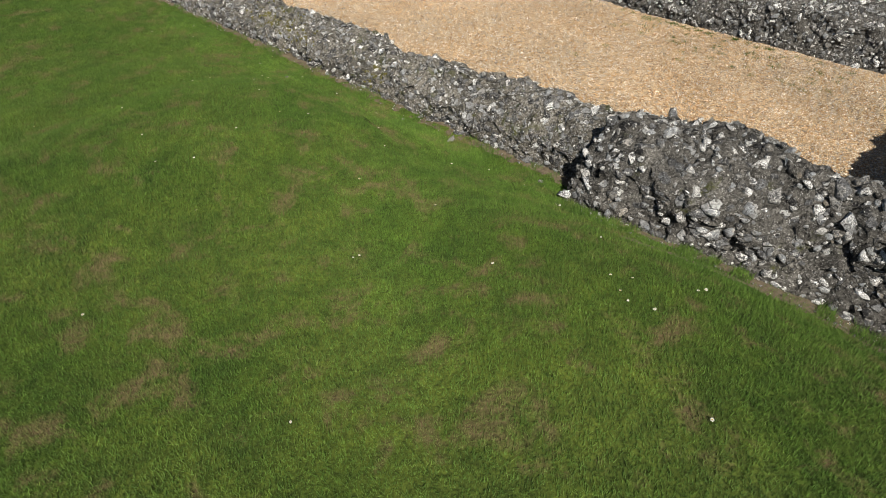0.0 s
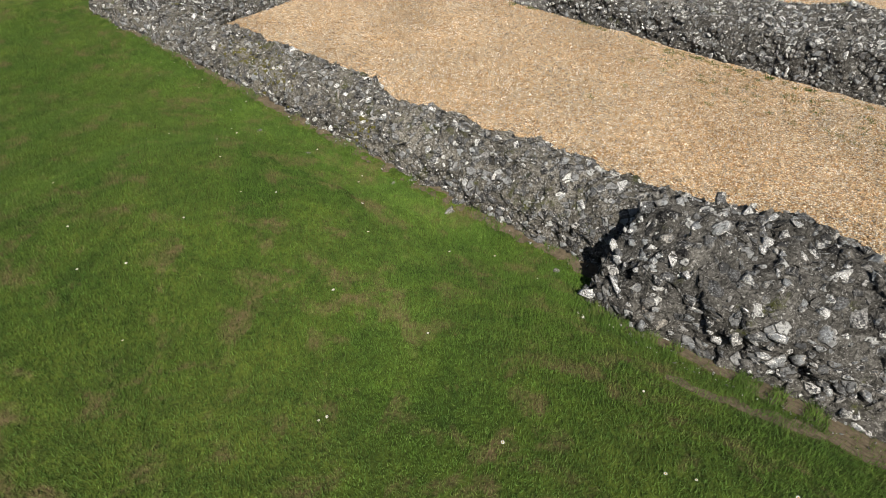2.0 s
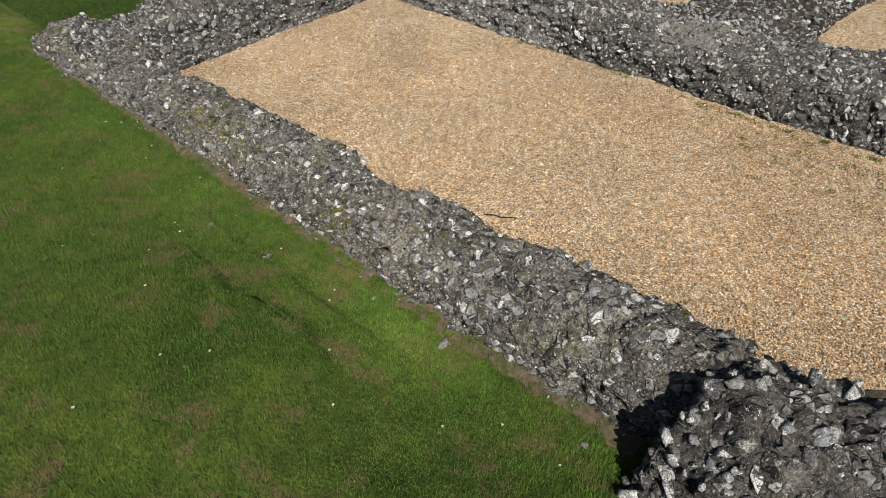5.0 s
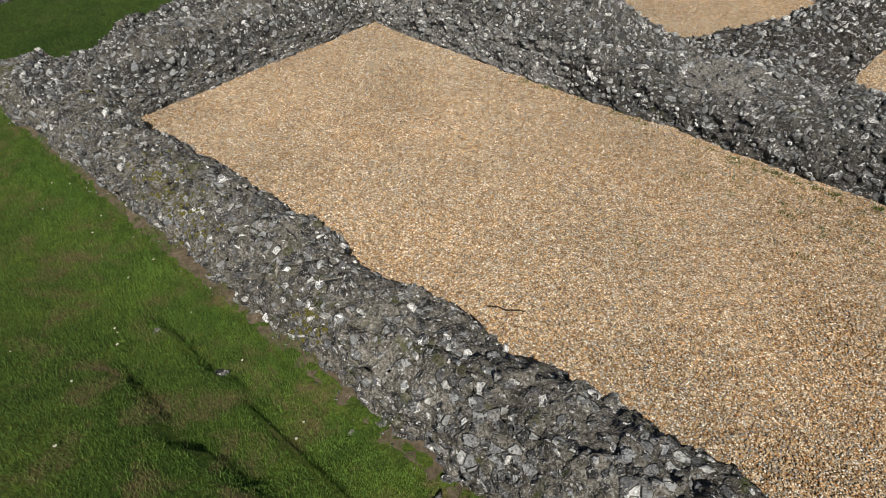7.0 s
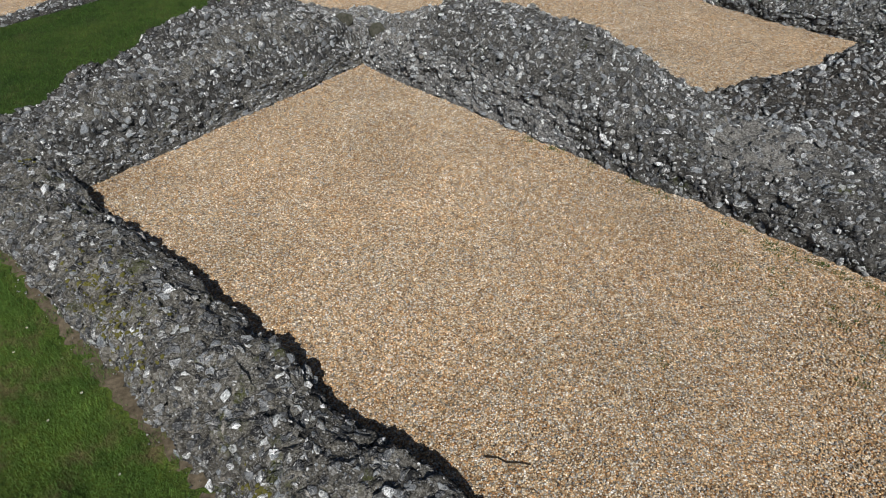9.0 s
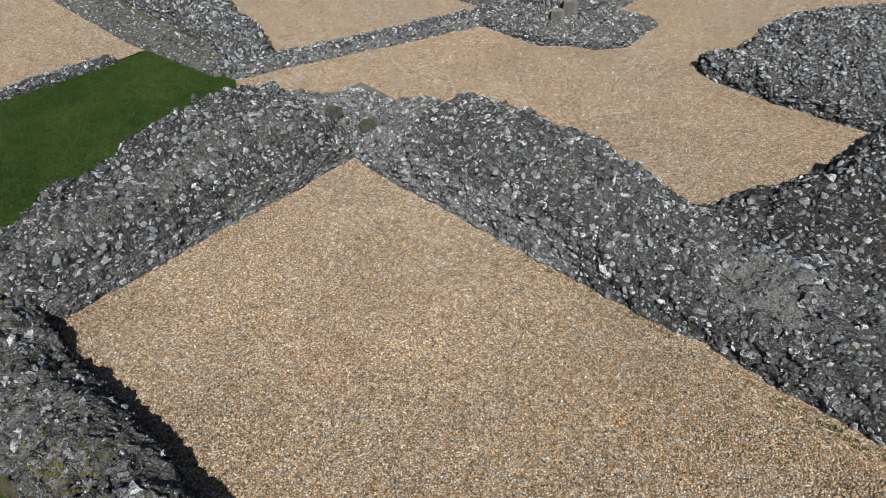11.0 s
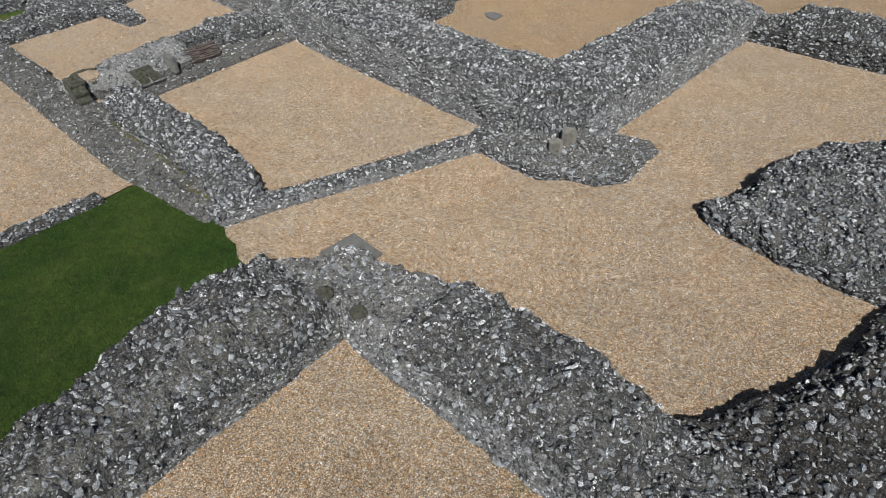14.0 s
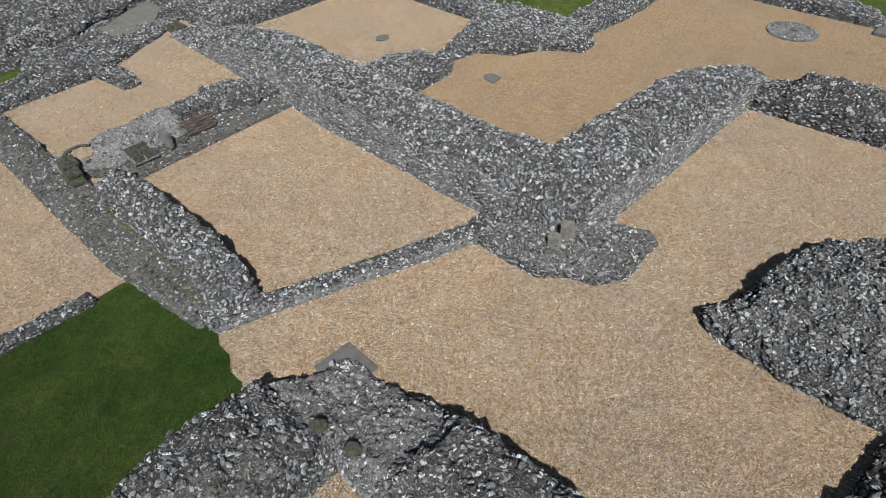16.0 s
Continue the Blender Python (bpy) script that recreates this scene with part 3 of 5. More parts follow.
        area = np.linalg.norm(cross, axis=1) * 0.5 * (q[:, :, 2].max(1) > 0.0)
        pick = g.choice(len(q), int(area.sum() * chips), p=area / area.sum())
        a, b = g.random((2, len(pick), 1))
        at = (q[pick, 0] * (1 - a) + q[pick, 1] * a) * (1 - b) + (q[pick, 3] * (1 - a) + q[pick, 2] * a) * b
        nrm = cross[pick] / (np.linalg.norm(cross[pick], axis=1, keepdims=True) + 1e-9)
        sown("flint_chips", CHIPS, at, nrm, 0.010 + 0.026 * g.random(len(pick)) ** 2, M_CHIP, wall, seed, 0.0)
    return wall


def lay_stones(wall, rng, found, slots, parts, material, sink, round_share):
    key = material.name
    if key not in STONE_MESHES:
        STONE_MESHES[key] = [shape_mesh("flint_stone", sh, material, i >= NODULES or i % 2 == 1) for i, sh in enumerate(FLINTS)]
    picks, mats = [], []
    for i, (p, n, r, k) in enumerate(found):
        flat = slots is None or slots[k] not in (0, 2)
        m = stone_pose(rng, p, n, r, (rng.uniform(0.4, 0.95) if flat else rng.uniform(0.5, 0.85)) + sink, 0.6 if flat else 0.85)
        if not flat:
            m = course_pose(rng, p, n, r, 0.35 - 0.5 * sink)
        kind = rng.randrange(NODULES, len(FLINTS)) if rng.random() < round_share else rng.randrange(NODULES)
        if i >= parts and near_path(p) > 6.5:
            kind = len(FLINTS) + rng.randrange(len(FAR_FLINTS))
        if i < parts:
            ob = new("flint_stone", STONE_MESHES[key][kind])
            ob.parent = wall
            ob.matrix_basis = Matrix(m.tolist())
        else:
            picks.append(kind)
            mats.append(m)
    if picks:
        joined("flint_rubble", FLINTS + FAR_FLINTS, picks, mats, material, wall)


STONE_MESHES = {}

# ---- ground ----
SCARP1, SCARP2 = 0.72, 1.33  # small eroded steps in the bank, metres from the wall


def bank(x, y):
    """Height of the turf: a bank that rises outside the long low wall, level ground elsewhere."""
    u, n = UN(x, y)
    s = 6.3 - n
    rise = table(u, [(-16, 0.03), (-13, 0.06), (-11.5, 0.22), (-10, 0.5), (-8, 0.72), (-6.3, 0.82), (-3.5, 0.98), (-1.2, 1.35), (1, 1.45), (4, 1.2)])
    wide = table(u, [(-7, 3.0), (-4, 2.6), (-2.5, 2.4), (-1, 2.4), (0.5, 2.7), (2.5, 3.0)])
    even = 0.5 * smooth(-4.5, -2.2, u)
    foot = table(u, [(-16, 0.16), (-12, 0.2), (-4, 0.2), (-1.5, 0.24), (1, 0.15)])
    if s <= 0:
        return -0.05 + (foot + 0.05) * smooth(-1.0, -0.25, s)
    z = foot + rise * (smooth(0.0, wide, s) * (1 - even) + min(1.0, s / wide) * even) + 0.03 * max(0.0, s - 3.0) * math.exp(-max(0.0, s - 3) / 12)
    p = Vector((x, y, 0))
    wob = 0.12 * noise.noise(p * 1.7) + 0.05 * noise.noise(p * 6.0)
    z += 0.13 * smooth(0.0, 0.04, s - SCARP1 - wob) * smooth(-9.2, -8.3, u) * (1 - smooth(-5.9, -5.0, u))
    z += 0.12 * smooth(0.0, 0.04, s - SCARP2 - 2 * wob) * smooth(-8.7, -7.7, u) * (1 - smooth(-6.2, -5.0, u))
    z += 0.035 * fbm(p, 0.5, 2) + 0.012 * fbm(p, 2.3, 2)
    if s > 30:
        z *= max(0.0, 1 - (s - 30) / 200)
    return z


def ground_sheet():
    far = np.array([0.5, 1.2, 2.5, 5, 10, 20, 45, 100, 220, 500, 1100, 2400])
    us = np.concatenate([-24 - far[::-1], np.arange(-24, -17, 0.2), np.arange(-17, 2.01, 0.1), np.arange(2.2, 6.01, 0.2), 6 + far])
    ns = np.concatenate([-4 - far[::-1], np.arange(-4, 2, 0.2), np.arange(2, 6.5, 0.08), np.arange(6.6, 14.01, 0.2), np.arange(15, 50, 1.0), 50 + far])
    verts = []
    for u in us:
        for n in ns:
            p = P(u, n)
            near = abs(u) < 40 and -20 < n < 60
            verts.append((p.x, p.y, bank(p.x, p.y) if near else (-0.05 if n > 6 else 1.0)))
    k = len(ns)
    faces = [(i * k + j, (i + 1) * k + j, (i + 1) * k + j + 1, i * k + j + 1) for i in range(len(us) - 1) for j in range(k - 1)]
    ob = new("ground", mesh_of("ground", verts, faces, [M_TURF], True))
    if ob.data.polygons[0].normal.z < 0:
        ob.data.flip_normals()
    return tagged(ob, "sunlit mown green turf with worn brown patches", "grass", kind="structure")


ground_sheet()


def on_gravel(u, n):
    if n < (12.7 if -18.5 < u < -15 else 13.1):
        if u > -14.6:
            return n > 6.9
        return u < -20.85
    if u < (-34.6 if n > 17.5 else -31.9) or (n > 31.5 and u < -20.6) or n > 41.0:
        return False
    return True


def gravel_sheet():
    d = 0.2
    us, ns = np.arange(-34.6, 9.0, d), np.arange(2.1, 41.2, d)
    index, verts, faces, slots = {}, [], [], []

    def at(i, j):
        if (i, j) not in index:
            p = P(us[i], ns[j])
            p.x += 0.05 * noise.noise(Vector((p.x * 3, p.y * 3, 1)))
            p.y += 0.05 * noise.noise(Vector((p.x * 3, p.y * 3, 7)))
            p.z = 0.012 * fbm(p, 0.8, 3)
            index[i, j] = len(verts)
            verts.append(p)
        return index[i, j]

    for i in range(len(us) - 1):
        for j in range(len(ns) - 1):
            if on_gravel(us[i] + d / 2, ns[j] + d / 2):
                faces.append((at(i, j), at(i + 1, j), at(i + 1, j + 1), at(i, j + 1)))
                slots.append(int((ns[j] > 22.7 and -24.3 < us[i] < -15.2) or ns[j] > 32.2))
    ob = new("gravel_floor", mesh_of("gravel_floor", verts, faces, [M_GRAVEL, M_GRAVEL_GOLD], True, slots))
    if ob.data.polygons[0].normal.z < 0:
        ob.data.flip_normals()
    return tagged(ob, "honey-coloured loose gravel spread over the ruin's floors", "gravel", kind="structure")


gravel_sheet()

# ---- the walls: stations are (along, low edge, high edge, low shoulder, middle, high shoulder) ----
rubble_wall("wall_1", "u", [(-15.9, 6.25, 7.75, 0.42, 0.54, 0.36), (-14.5, 6.28, 7.66, 0.42, 0.54, 0.32), (-12.5, 6.3, 7.62, 0.42, 0.55, 0.30), (-10.5, 6.3, 7.62, 0.42, 0.64, 0.36),
                            (-9, 6.3, 7.63, 0.45, 0.73, 0.44), (-7, 6.3, 7.64, 0.5, 0.81, 0.5), (-5.5, 6.3, 7.63, 0.55, 0.85, 0.56), (-4.4, 6.3, 7.6, 0.6, 0.92, 0.68),
                            (-3.4, 6.35, 7.55, 0.7, 1.05, 0.82), (-2.9, 6.4, 7.55, 0.7, 1.17, 0.95)],
            "low weathered flint rubble wall beside the grass", face_lo=M_MOSSY, top=M_MOSSY, step=0.042, density=40, size=(0.022, 0.09), stones=M_FLINT_WARM, seed=11, chips=110, sink=0.5, amount=1.35)
rubble_wall("wall_2", "u", [(-3.1, 5.65, 7.5, 0.85, 1.22, 0.95), (-2.7, 5.55, 7.55, 1.0, 1.35, 1.05), (-1.6, 5.56, 7.6, 1.05, 1.45, 1.12), (-0.95, 5.82, 7.6, 0.95, 1.42, 1.12), (-0.5, 5.95, 7.6, 0.85, 1.42, 1.12), (0.3, 6.05, 7.55, 0.85, 1.42, 1.1),
                            (1.6, 6.1, 7.5, 0.95, 1.5, 1.1), (2.2, 6.1, 7.5, 1.2, 1.9, 1.6), (4.5, 6.1, 7.5, 1.2, 2.0, 1.7)],
            "thick broken stub of flint rubble wall with big pale nodules", face=M_STUB, top=M_STUB, step=0.042, amount=1.4, density=38, size=(0.04, 0.115), stones=M_FLINT_DARK, seed=112, chips=60, sink=0.38, batter=0.3, round_share=0.75, gap=0.6)
rubble_wall("wall_28", "n", [(7.4, 0.25, 2.2, 0.7, 2.2, 2.1), (8.6, 0.2, 2.2, 0.7, 2.25, 2.1), (11, 0.3, 2.2, 0.7, 2.2, 2.1), (13.3, 0.4, 2.2, 0.7, 2.2, 2.0)],
            "high flint rubble wall beside the thick stub", face=M_STUB, top=M_STUB, step=0.09, amount=1.3, density=40, size=(0.035, 0.1), stones=M_FLINT_DARK, seed=128, parts=120)
rubble_wall("wall_3", "n", [(6.6, -15.4, -13.5, 0.5, 0.62, 0.3), (7.8, -15.3, -13.4, 0.7, 0.75, 0.32), (9.0, -15.25, -13.4, 0.95, 0.95, 0.36), (10.5, -15.35, -13.4, 1.15, 1.05, 0.36), (12, -15.5, -13.4, 1.24, 1.12, 0.4),
                            (12.7, -15.6, -13.4, 1.0, 0.94, 0.42), (13.3, -15.5, -13.5, 0.62, 0.65, 0.42), (14.0, -15.2, -13.6, 0.32, 0.42, 0.36), (14.4, -15.0, -13.8, 0.25, 0.3, 0.3), (14.8, -14.95, -14.0, 0.14, 0.2, 0.18)],
            "sloping flint rubble wall between the gravel floor and the grass", face_hi=M_LEDGE, step=0.045, density=92, face_density=130, size=(0.026, 0.09), sink=0.12, gap=0.58, seed=13, chips=90, amount=1.3, tiers=0.045, patch=((13.1, 15.2, -16, -13, M_MORTAR, 0.55), (7.2, 12.6, -14.45, -13.85, M_LEDGE, 0.45)))
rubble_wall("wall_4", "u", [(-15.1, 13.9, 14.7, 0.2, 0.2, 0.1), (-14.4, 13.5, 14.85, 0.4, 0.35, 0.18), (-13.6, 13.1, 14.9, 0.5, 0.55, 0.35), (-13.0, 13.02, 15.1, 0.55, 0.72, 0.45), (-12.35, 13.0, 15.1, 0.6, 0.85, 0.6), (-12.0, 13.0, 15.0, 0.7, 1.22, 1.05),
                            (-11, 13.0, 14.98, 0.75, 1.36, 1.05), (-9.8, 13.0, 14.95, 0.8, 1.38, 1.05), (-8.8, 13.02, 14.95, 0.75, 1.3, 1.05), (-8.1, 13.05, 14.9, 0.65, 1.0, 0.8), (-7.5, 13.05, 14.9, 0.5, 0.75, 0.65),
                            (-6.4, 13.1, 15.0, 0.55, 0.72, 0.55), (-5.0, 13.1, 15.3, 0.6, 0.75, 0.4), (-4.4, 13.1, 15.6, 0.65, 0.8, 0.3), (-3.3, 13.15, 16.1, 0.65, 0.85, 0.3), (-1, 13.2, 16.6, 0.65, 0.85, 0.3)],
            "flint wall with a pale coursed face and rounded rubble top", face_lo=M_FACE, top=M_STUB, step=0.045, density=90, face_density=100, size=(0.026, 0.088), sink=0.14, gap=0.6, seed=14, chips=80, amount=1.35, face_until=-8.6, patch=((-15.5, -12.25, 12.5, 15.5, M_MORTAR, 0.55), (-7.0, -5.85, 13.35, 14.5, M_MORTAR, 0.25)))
rubble_wall("wall_5", "n", [(14.6, -8.7, -5.0, 0.4, 0.6, 0.6), (15.2, -8.35, -4.9, 0.32, 0.58, 0.4), (15.9, -7.85, -4.95, 0.3, 0.56, 0.32), (16.4, -7.45, -5.0, 0.28, 0.55, 0.28), (16.8, -7.25, -5.0, 0.28, 0.54, 0.27), (17.7, -7.0, -5.0, 0.28, 0.52, 0.25), (19, -6.55, -4.9, 0.3, 0.45, 0.25), (20.4, -6.4, -4.6, 0.25, 0.4, 0.3)],
            "broad low mass of dark rubble core beside the court", face=M_BROWN, top=M_BROWN, step=0.055, amount=1.5, density=48, size=(0.03, 0.10), sink=0.0, seed=15, chips=70)
rubble_wall("wall_6", "u", [(-10.25, 20.55, 20.75, 0.2, 0.25, 0.2), (-10.0, 20.45, 21.3, 0.3, 0.42, 0.25), (-9.75, 20.35, 22.3, 0.33, 0.42, 0.22), (-9.62, 20.3, 22.6, 0.33, 0.48, 0.24), (-9.5, 20.3, 23.3, 0.35, 0.72, 0.46), (-9.0, 20.25, 24.4, 0.35, 0.88, 0.5), (-8.2, 20.2, 25.3, 0.35, 1.1, 0.6),
                            (-6.5, 20.2, 25.8, 0.35, 1.2, 0.8), (-3, 20.2, 25.8, 0.35, 1.1, 0.8)],
            "rounded mound of fallen flint rubble on the gravel", face=M_MOUND, top=M_MOUND, step=0.075, amount=1.9, density=100, size=(0.028, 0.085), stones=M_FLINT_PALE, sink=-0.1, gap=0.6, seed=16, chips=40)
rubble_wall("wall_7", "n", [(13.45, -18.4, -17.75, 0.25, 0.3, 0.25), (15, -17.75, -17.2, 0.25, 0.28, 0.25), (17, -16.95, -16.4, 0.25, 0.3, 0.25), (19.4, -16.1, -15.5, 0.25, 0.3, 0.25), (20.4, -16.0, -15.2, 0.3, 0.35, 0.3)],
            "low narrow footing wall of flint and pale mortar", face_hi=M_FACE, face=M_CORE_PALE, top=M_CORE_PALE, step=0.08, amount=0.5, density=80, size=(0.035, 0.08), seed=17, batter=0.05, parts=200)
rubble_wall("wall_8", "u", [(-24.6, 13.95, 14.95, 0.4, 0.6, 0.6), (-23, 13.9, 14.9, 0.55, 0.88, 0.9), (-21.5, 13.9, 14.9, 0.6, 1.02, 1.05), (-20, 13.88, 14.9, 0.6, 0.97, 0.98), (-18.8, 13.7, 14.85, 0.45, 0.74, 0.74), (-17.9, 13.55, 14.8, 0.3, 0.42, 0.38)],
            "flint wall with white nodules on a lower ledge", face=M_CORE_PALE, top=M_CORE_PALE, step=0.08, amount=1.3, density=80, size=(0.035, 0.10), sink=-0.05, seed=18, stones=M_FLINT_PALE)
rubble_wall("wall_9", "u", [(-32.5, 12.9, 14.0, 0.15, 0.2, 0.15), (-27, 12.85, 14.1, 0.2, 0.3, 0.2), (-24, 12.8, 14.2, 0.15, 0.2, 0.2), (-21.5, 12.8, 14.2, 0.12, 0.2, 0.2), (-19.5, 13.0, 14.2, 0.12, 0.2, 0.2), (-18.2, 13.15, 14.2, 0.1, 0.18, 0.15)],
            "low flat ledge of mortared flint at the wall's foot", face=M_LEDGE, top=M_LEDGE, step=0.09, amount=0.7, density=22, size=(0.03, 0.075), seed=19, parts=200)
rubble_wall("wall_10", "u", [(-33, 20.95, 22.8, 0.12, 0.2, 0.2), (-30.4, 20.9, 22.9, 0.2, 0.35, 0.3), (-29.8, 20.9, 23.2, 0.85, 1.0, 0.6), (-27, 20.8, 23.2, 1.05, 1.3, 0.9), (-25, 20.7, 23.0, 1.15, 1.45, 1.0), (-22.5, 20.5, 22.8, 1.2, 1.5, 1.1),
                             (-20, 20.45, 22.7, 1.2, 1.5, 1.15), (-17.5, 20.4, 22.6, 1.25, 1.55, 1.2), (-16.0, 20.4, 22.6, 1.25, 1.6, 1.35), (-15.3, 20.5, 22.6, 0.9, 1.55, 1.3)],
            "tall flint wall with a coursed face and rounded top", face_lo=M_FACE, step=0.09, amount=1.0, density=75, face_density=125, gap=0.58, size=(0.035, 0.09), top=M_CORE_PALE, stones=M_FLINT, sink=0.0, seed=20, batter=0.08)
rubble_wall("wall_11", "n", [(20.5, -15.7, -14.4, 0.3, 0.4, 0.3), (20.9, -15.75, -13.9, 0.75, 0.85, 0.4), (21.3, -15.75, -13.5, 1.2, 1.25, 0.7), (21.8, -15.75, -13.4, 1.45, 1.6, 1.0), (23.2, -15.75, -13.4, 1.2, 1.4, 0.95), (25, -15.7, -13.3, 1.15, 1.35, 0.9), (27, -15.5, -13.25, 1.2, 1.35, 0.85), (29, -15.3, -13.2, 1.15, 1.3, 0.8),
                             (30.2, -15.2, -13.1, 0.95, 1.15, 0.75), (31.2, -14.9, -13.1, 0.6, 0.8, 0.6), (32.6, -14.7, -13.3, 0.35, 0.5, 0.4)],
            "thick flint wall meeting another at a corner", face_hi=M_FACE, step=0.09, amount=1.2, density=75, gap=0.6, size=(0.035, 0.09), top=M_CORE_PALE, face=M_CORE_PALE, stones=M_FLINT, sink=0.0, seed=21, batter=0.12)
rubble_wall("wall_12", "u", [(-13.3, 30.5, 32.2, 0.35, 0.5, 0.4), (-12.4, 30.55, 32.5, 0.4, 0.55, 0.45), (-12.1, 30.6, 32.9, 0.6, 0.95, 0.6), (-11, 30.6, 33.3, 0.65, 1.1, 0.6), (-9, 30.8, 33.4, 0.6, 1.05, 0.6), (-5, 31, 33.4, 0.6, 1, 0.6)],
            "dark mounded flint rubble wall by the far court", step=0.1, amount=1.3, density=50, size=(0.045, 0.1), stones=M_FLINT_DARK, seed=22)
rubble_wall("wall_13", "n", [(13.75, -26.9, -25.9, 0.3, 0.36, 0.28), (14.2, -26.95, -25.6, 0.38, 0.42, 0.3), (14.8, -26.9, -25.05, 0.4, 0.45, 0.3), (15.6, -26.9, -25.0, 0.55, 0.6, 0.32), (17.0, -26.8, -25.0, 0.62, 0.62, 0.34), (17.3, -26.8, -25.1, 0.6, 0.6, 0.34)],
            "low block of flint walling capped with pale mortar", top=M_CAP, face=M_LEDGE, step=0.07, amount=0.9, density=20, size=(0.025, 0.07), seed=23, parts=200)
rubble_wall("wall_25", "n", [(17.25, -26.85, -26.0, 0.5, 0.52, 0.45), (18.6, -26.85, -26.0, 0.6, 0.62, 0.5), (19.0, -26.85, -25.6, 0.65, 0.75, 0.5), (19.6, -26.8, -25.3, 0.65, 0.75, 0.5), (20.3, -26.7, -25.3, 0.5, 0.6, 0.4), (20.9, -26.6, -25.2, 0.4, 0.5, 0.35)],
            "low broken flint wall behind a tile hearth", face=M_CORE_PALE, top=M_CORE_PALE, step=0.07, amount=1.0, density=60, size=(0.035, 0.085), seed=35, parts=200)
rubble_wall("wall_26", "n", [(14.7, -25.6, -24.4, 0.1, 0.13, 0.1), (17.3, -26.0, -24.5, 0.1, 0.13, 0.1), (20.9, -26.0, -24.6, 0.12, 0.15, 0.12)],
            "flat ledge of mortared flint along a cross wall", face=M_LEDGE, top=M_LEDGE, step=0.08, amount=0.5, density=18, size=(0.03, 0.075), seed=36, parts=120, batter=0.05)
rubble_wall("wall_27", "u", [(-40, 22.2, 24.4, 0.5, 0.8, 0.6), (-33.6, 22.3, 24.4, 0.4, 0.6, 0.5)],
            "far flint wall closing a passage", face=M_CORE_PALE, top=M_CORE_PALE, step=0.12, amount=1.4, density=40, size=(0.045, 0.09), seed=37, parts=60)
rubble_wall("wall_14", "n", [(12.5, -33.5, -31.5, 0.2, 0.35, 0.3), (15.0, -33.3, -31.55, 0.15, 0.36, 0.3), (15.7, -34.2, -31.57, 0.1, 0.36, 0.3), (16.4, -36.0, -31.6, 0.12, 0.36, 0.3), (17, -36.4, -31.6, 0.12, 0.36, 0.3), (19, -36.8, -32.4, 0.1, 0.24, 0.2), (20.8, -37.0, -33.3, 0.05, 0.1, 0.12), (22.4, -37.2, -34.4, 0.04, 0.06, 0.05)],
            "low spread of ruined flint walling", face=M_CORE_PALE, top=M_CORE_PALE, step=0.11, amount=1.3, density=42, size=(0.04, 0.09), seed=24, parts=150)
rubble_wall("wall_15", "u", [(-31.7, 17.3, 18.3, 0.25, 0.35, 0.25), (-30.6, 17.4, 18.3, 0.25, 0.3, 0.25), (-30.0, 17.5, 18.2, 0.2, 0.25, 0.2)],
            "short low stub of flint wall on gravel", face=M_CORE_PALE, top=M_CORE_PALE, step=0.09, amount=0.8, density=60, size=(0.035, 0.08), seed=25, parts=100)
rubble_wall("wall_16", "n", [(9.0, -21.15, -20.65, 0.12, 0.15, 0.12), (4.0, -21.2, -20.7, 0.12, 0.15, 0.12)][::-1] + [(11, -21.1, -20.6, 0.12, 0.16, 0.12), (12.1, -21.05, -20.55, 0.1, 0.12, 0.1)],
            "low flint kerb between grass and gravel", step=0.08, amount=0.5, density=80, size=(0.03, 0.07), seed=26, batter=0.05, parts=200)
rubble_wall("wall_17", "n", [(22.5, -24.4, -22.1, 0.4, 0.5, 0.4), (24.5, -24.4, -22.1, 0.45, 0.58, 0.45), (26, -24.2, -22.2, 0.4, 0.5, 0.4), (26.5, -23.9, -22.5, 0.25, 0.3, 0.25)],
            "low rubble cross wall behind the tall wall", step=0.1, amount=1.1, density=46, size=(0.04, 0.09), top=M_CORE_PALE, face=M_CORE_PALE, stones=M_FLINT_PALE, seed=27, parts=150)
rubble_wall("wall_18", "n", [(26.4, -23.6, -22.9, 0.12, 0.15, 0.12), (28, -23.8, -22.6, 0.25, 0.3, 0.25), (28.8, -24.0, -21.4, 0.4, 0.6, 0.35), (29.8, -24.3, -20.9, 0.5, 0.75, 0.4), (30.7, -24.4, -19.5, 0.5, 0.6, 0.25), (31.6, -24.4, -19.6, 0.5, 0.5, 0.25), (32.4, -24.0, -20.2, 0.4, 0.4, 0.25)],
            "broken heap of flint masonry on the far gravel", step=0.1, amount=1.5, density=46, size=(0.045, 0.1), top=M_CORE_PALE, face=M_CORE_PALE, stones=M_FLINT_PALE, seed=28, parts=200)
rubble_wall("wall_19", "n", [(31.8, -21.7, -20.2, 0.3, 0.35, 0.25), (35, -21.7, -19.95, 0.4, 0.45, 0.3), (41, -21.9, -20.1, 0.5, 0.6, 0.4)],
            "far low flint wall edging a lawn", step=0.12, amount=1.1, density=40, size=(0.045, 0.095), top=M_CORE_PALE, face=M_CORE_PALE, stones=M_FLINT_PALE, seed=29, parts=100)
rubble_wall("wall_20", "u", [(-34, 30.4, 31.9, 0.5, 0.6, 0.5), (-28, 30.4, 31.9, 0.4, 0.5, 0.4), (-24.2, 30.4, 31.9, 0.4, 0.5, 0.4)],
            "far flint wall behind the upper gravel floor", step=0.12, amount=1.1, density=38, size=(0.045, 0.095), top=M_CORE_PALE, face=M_CORE_PALE, stones=M_FLINT_PALE, seed=30, parts=80)
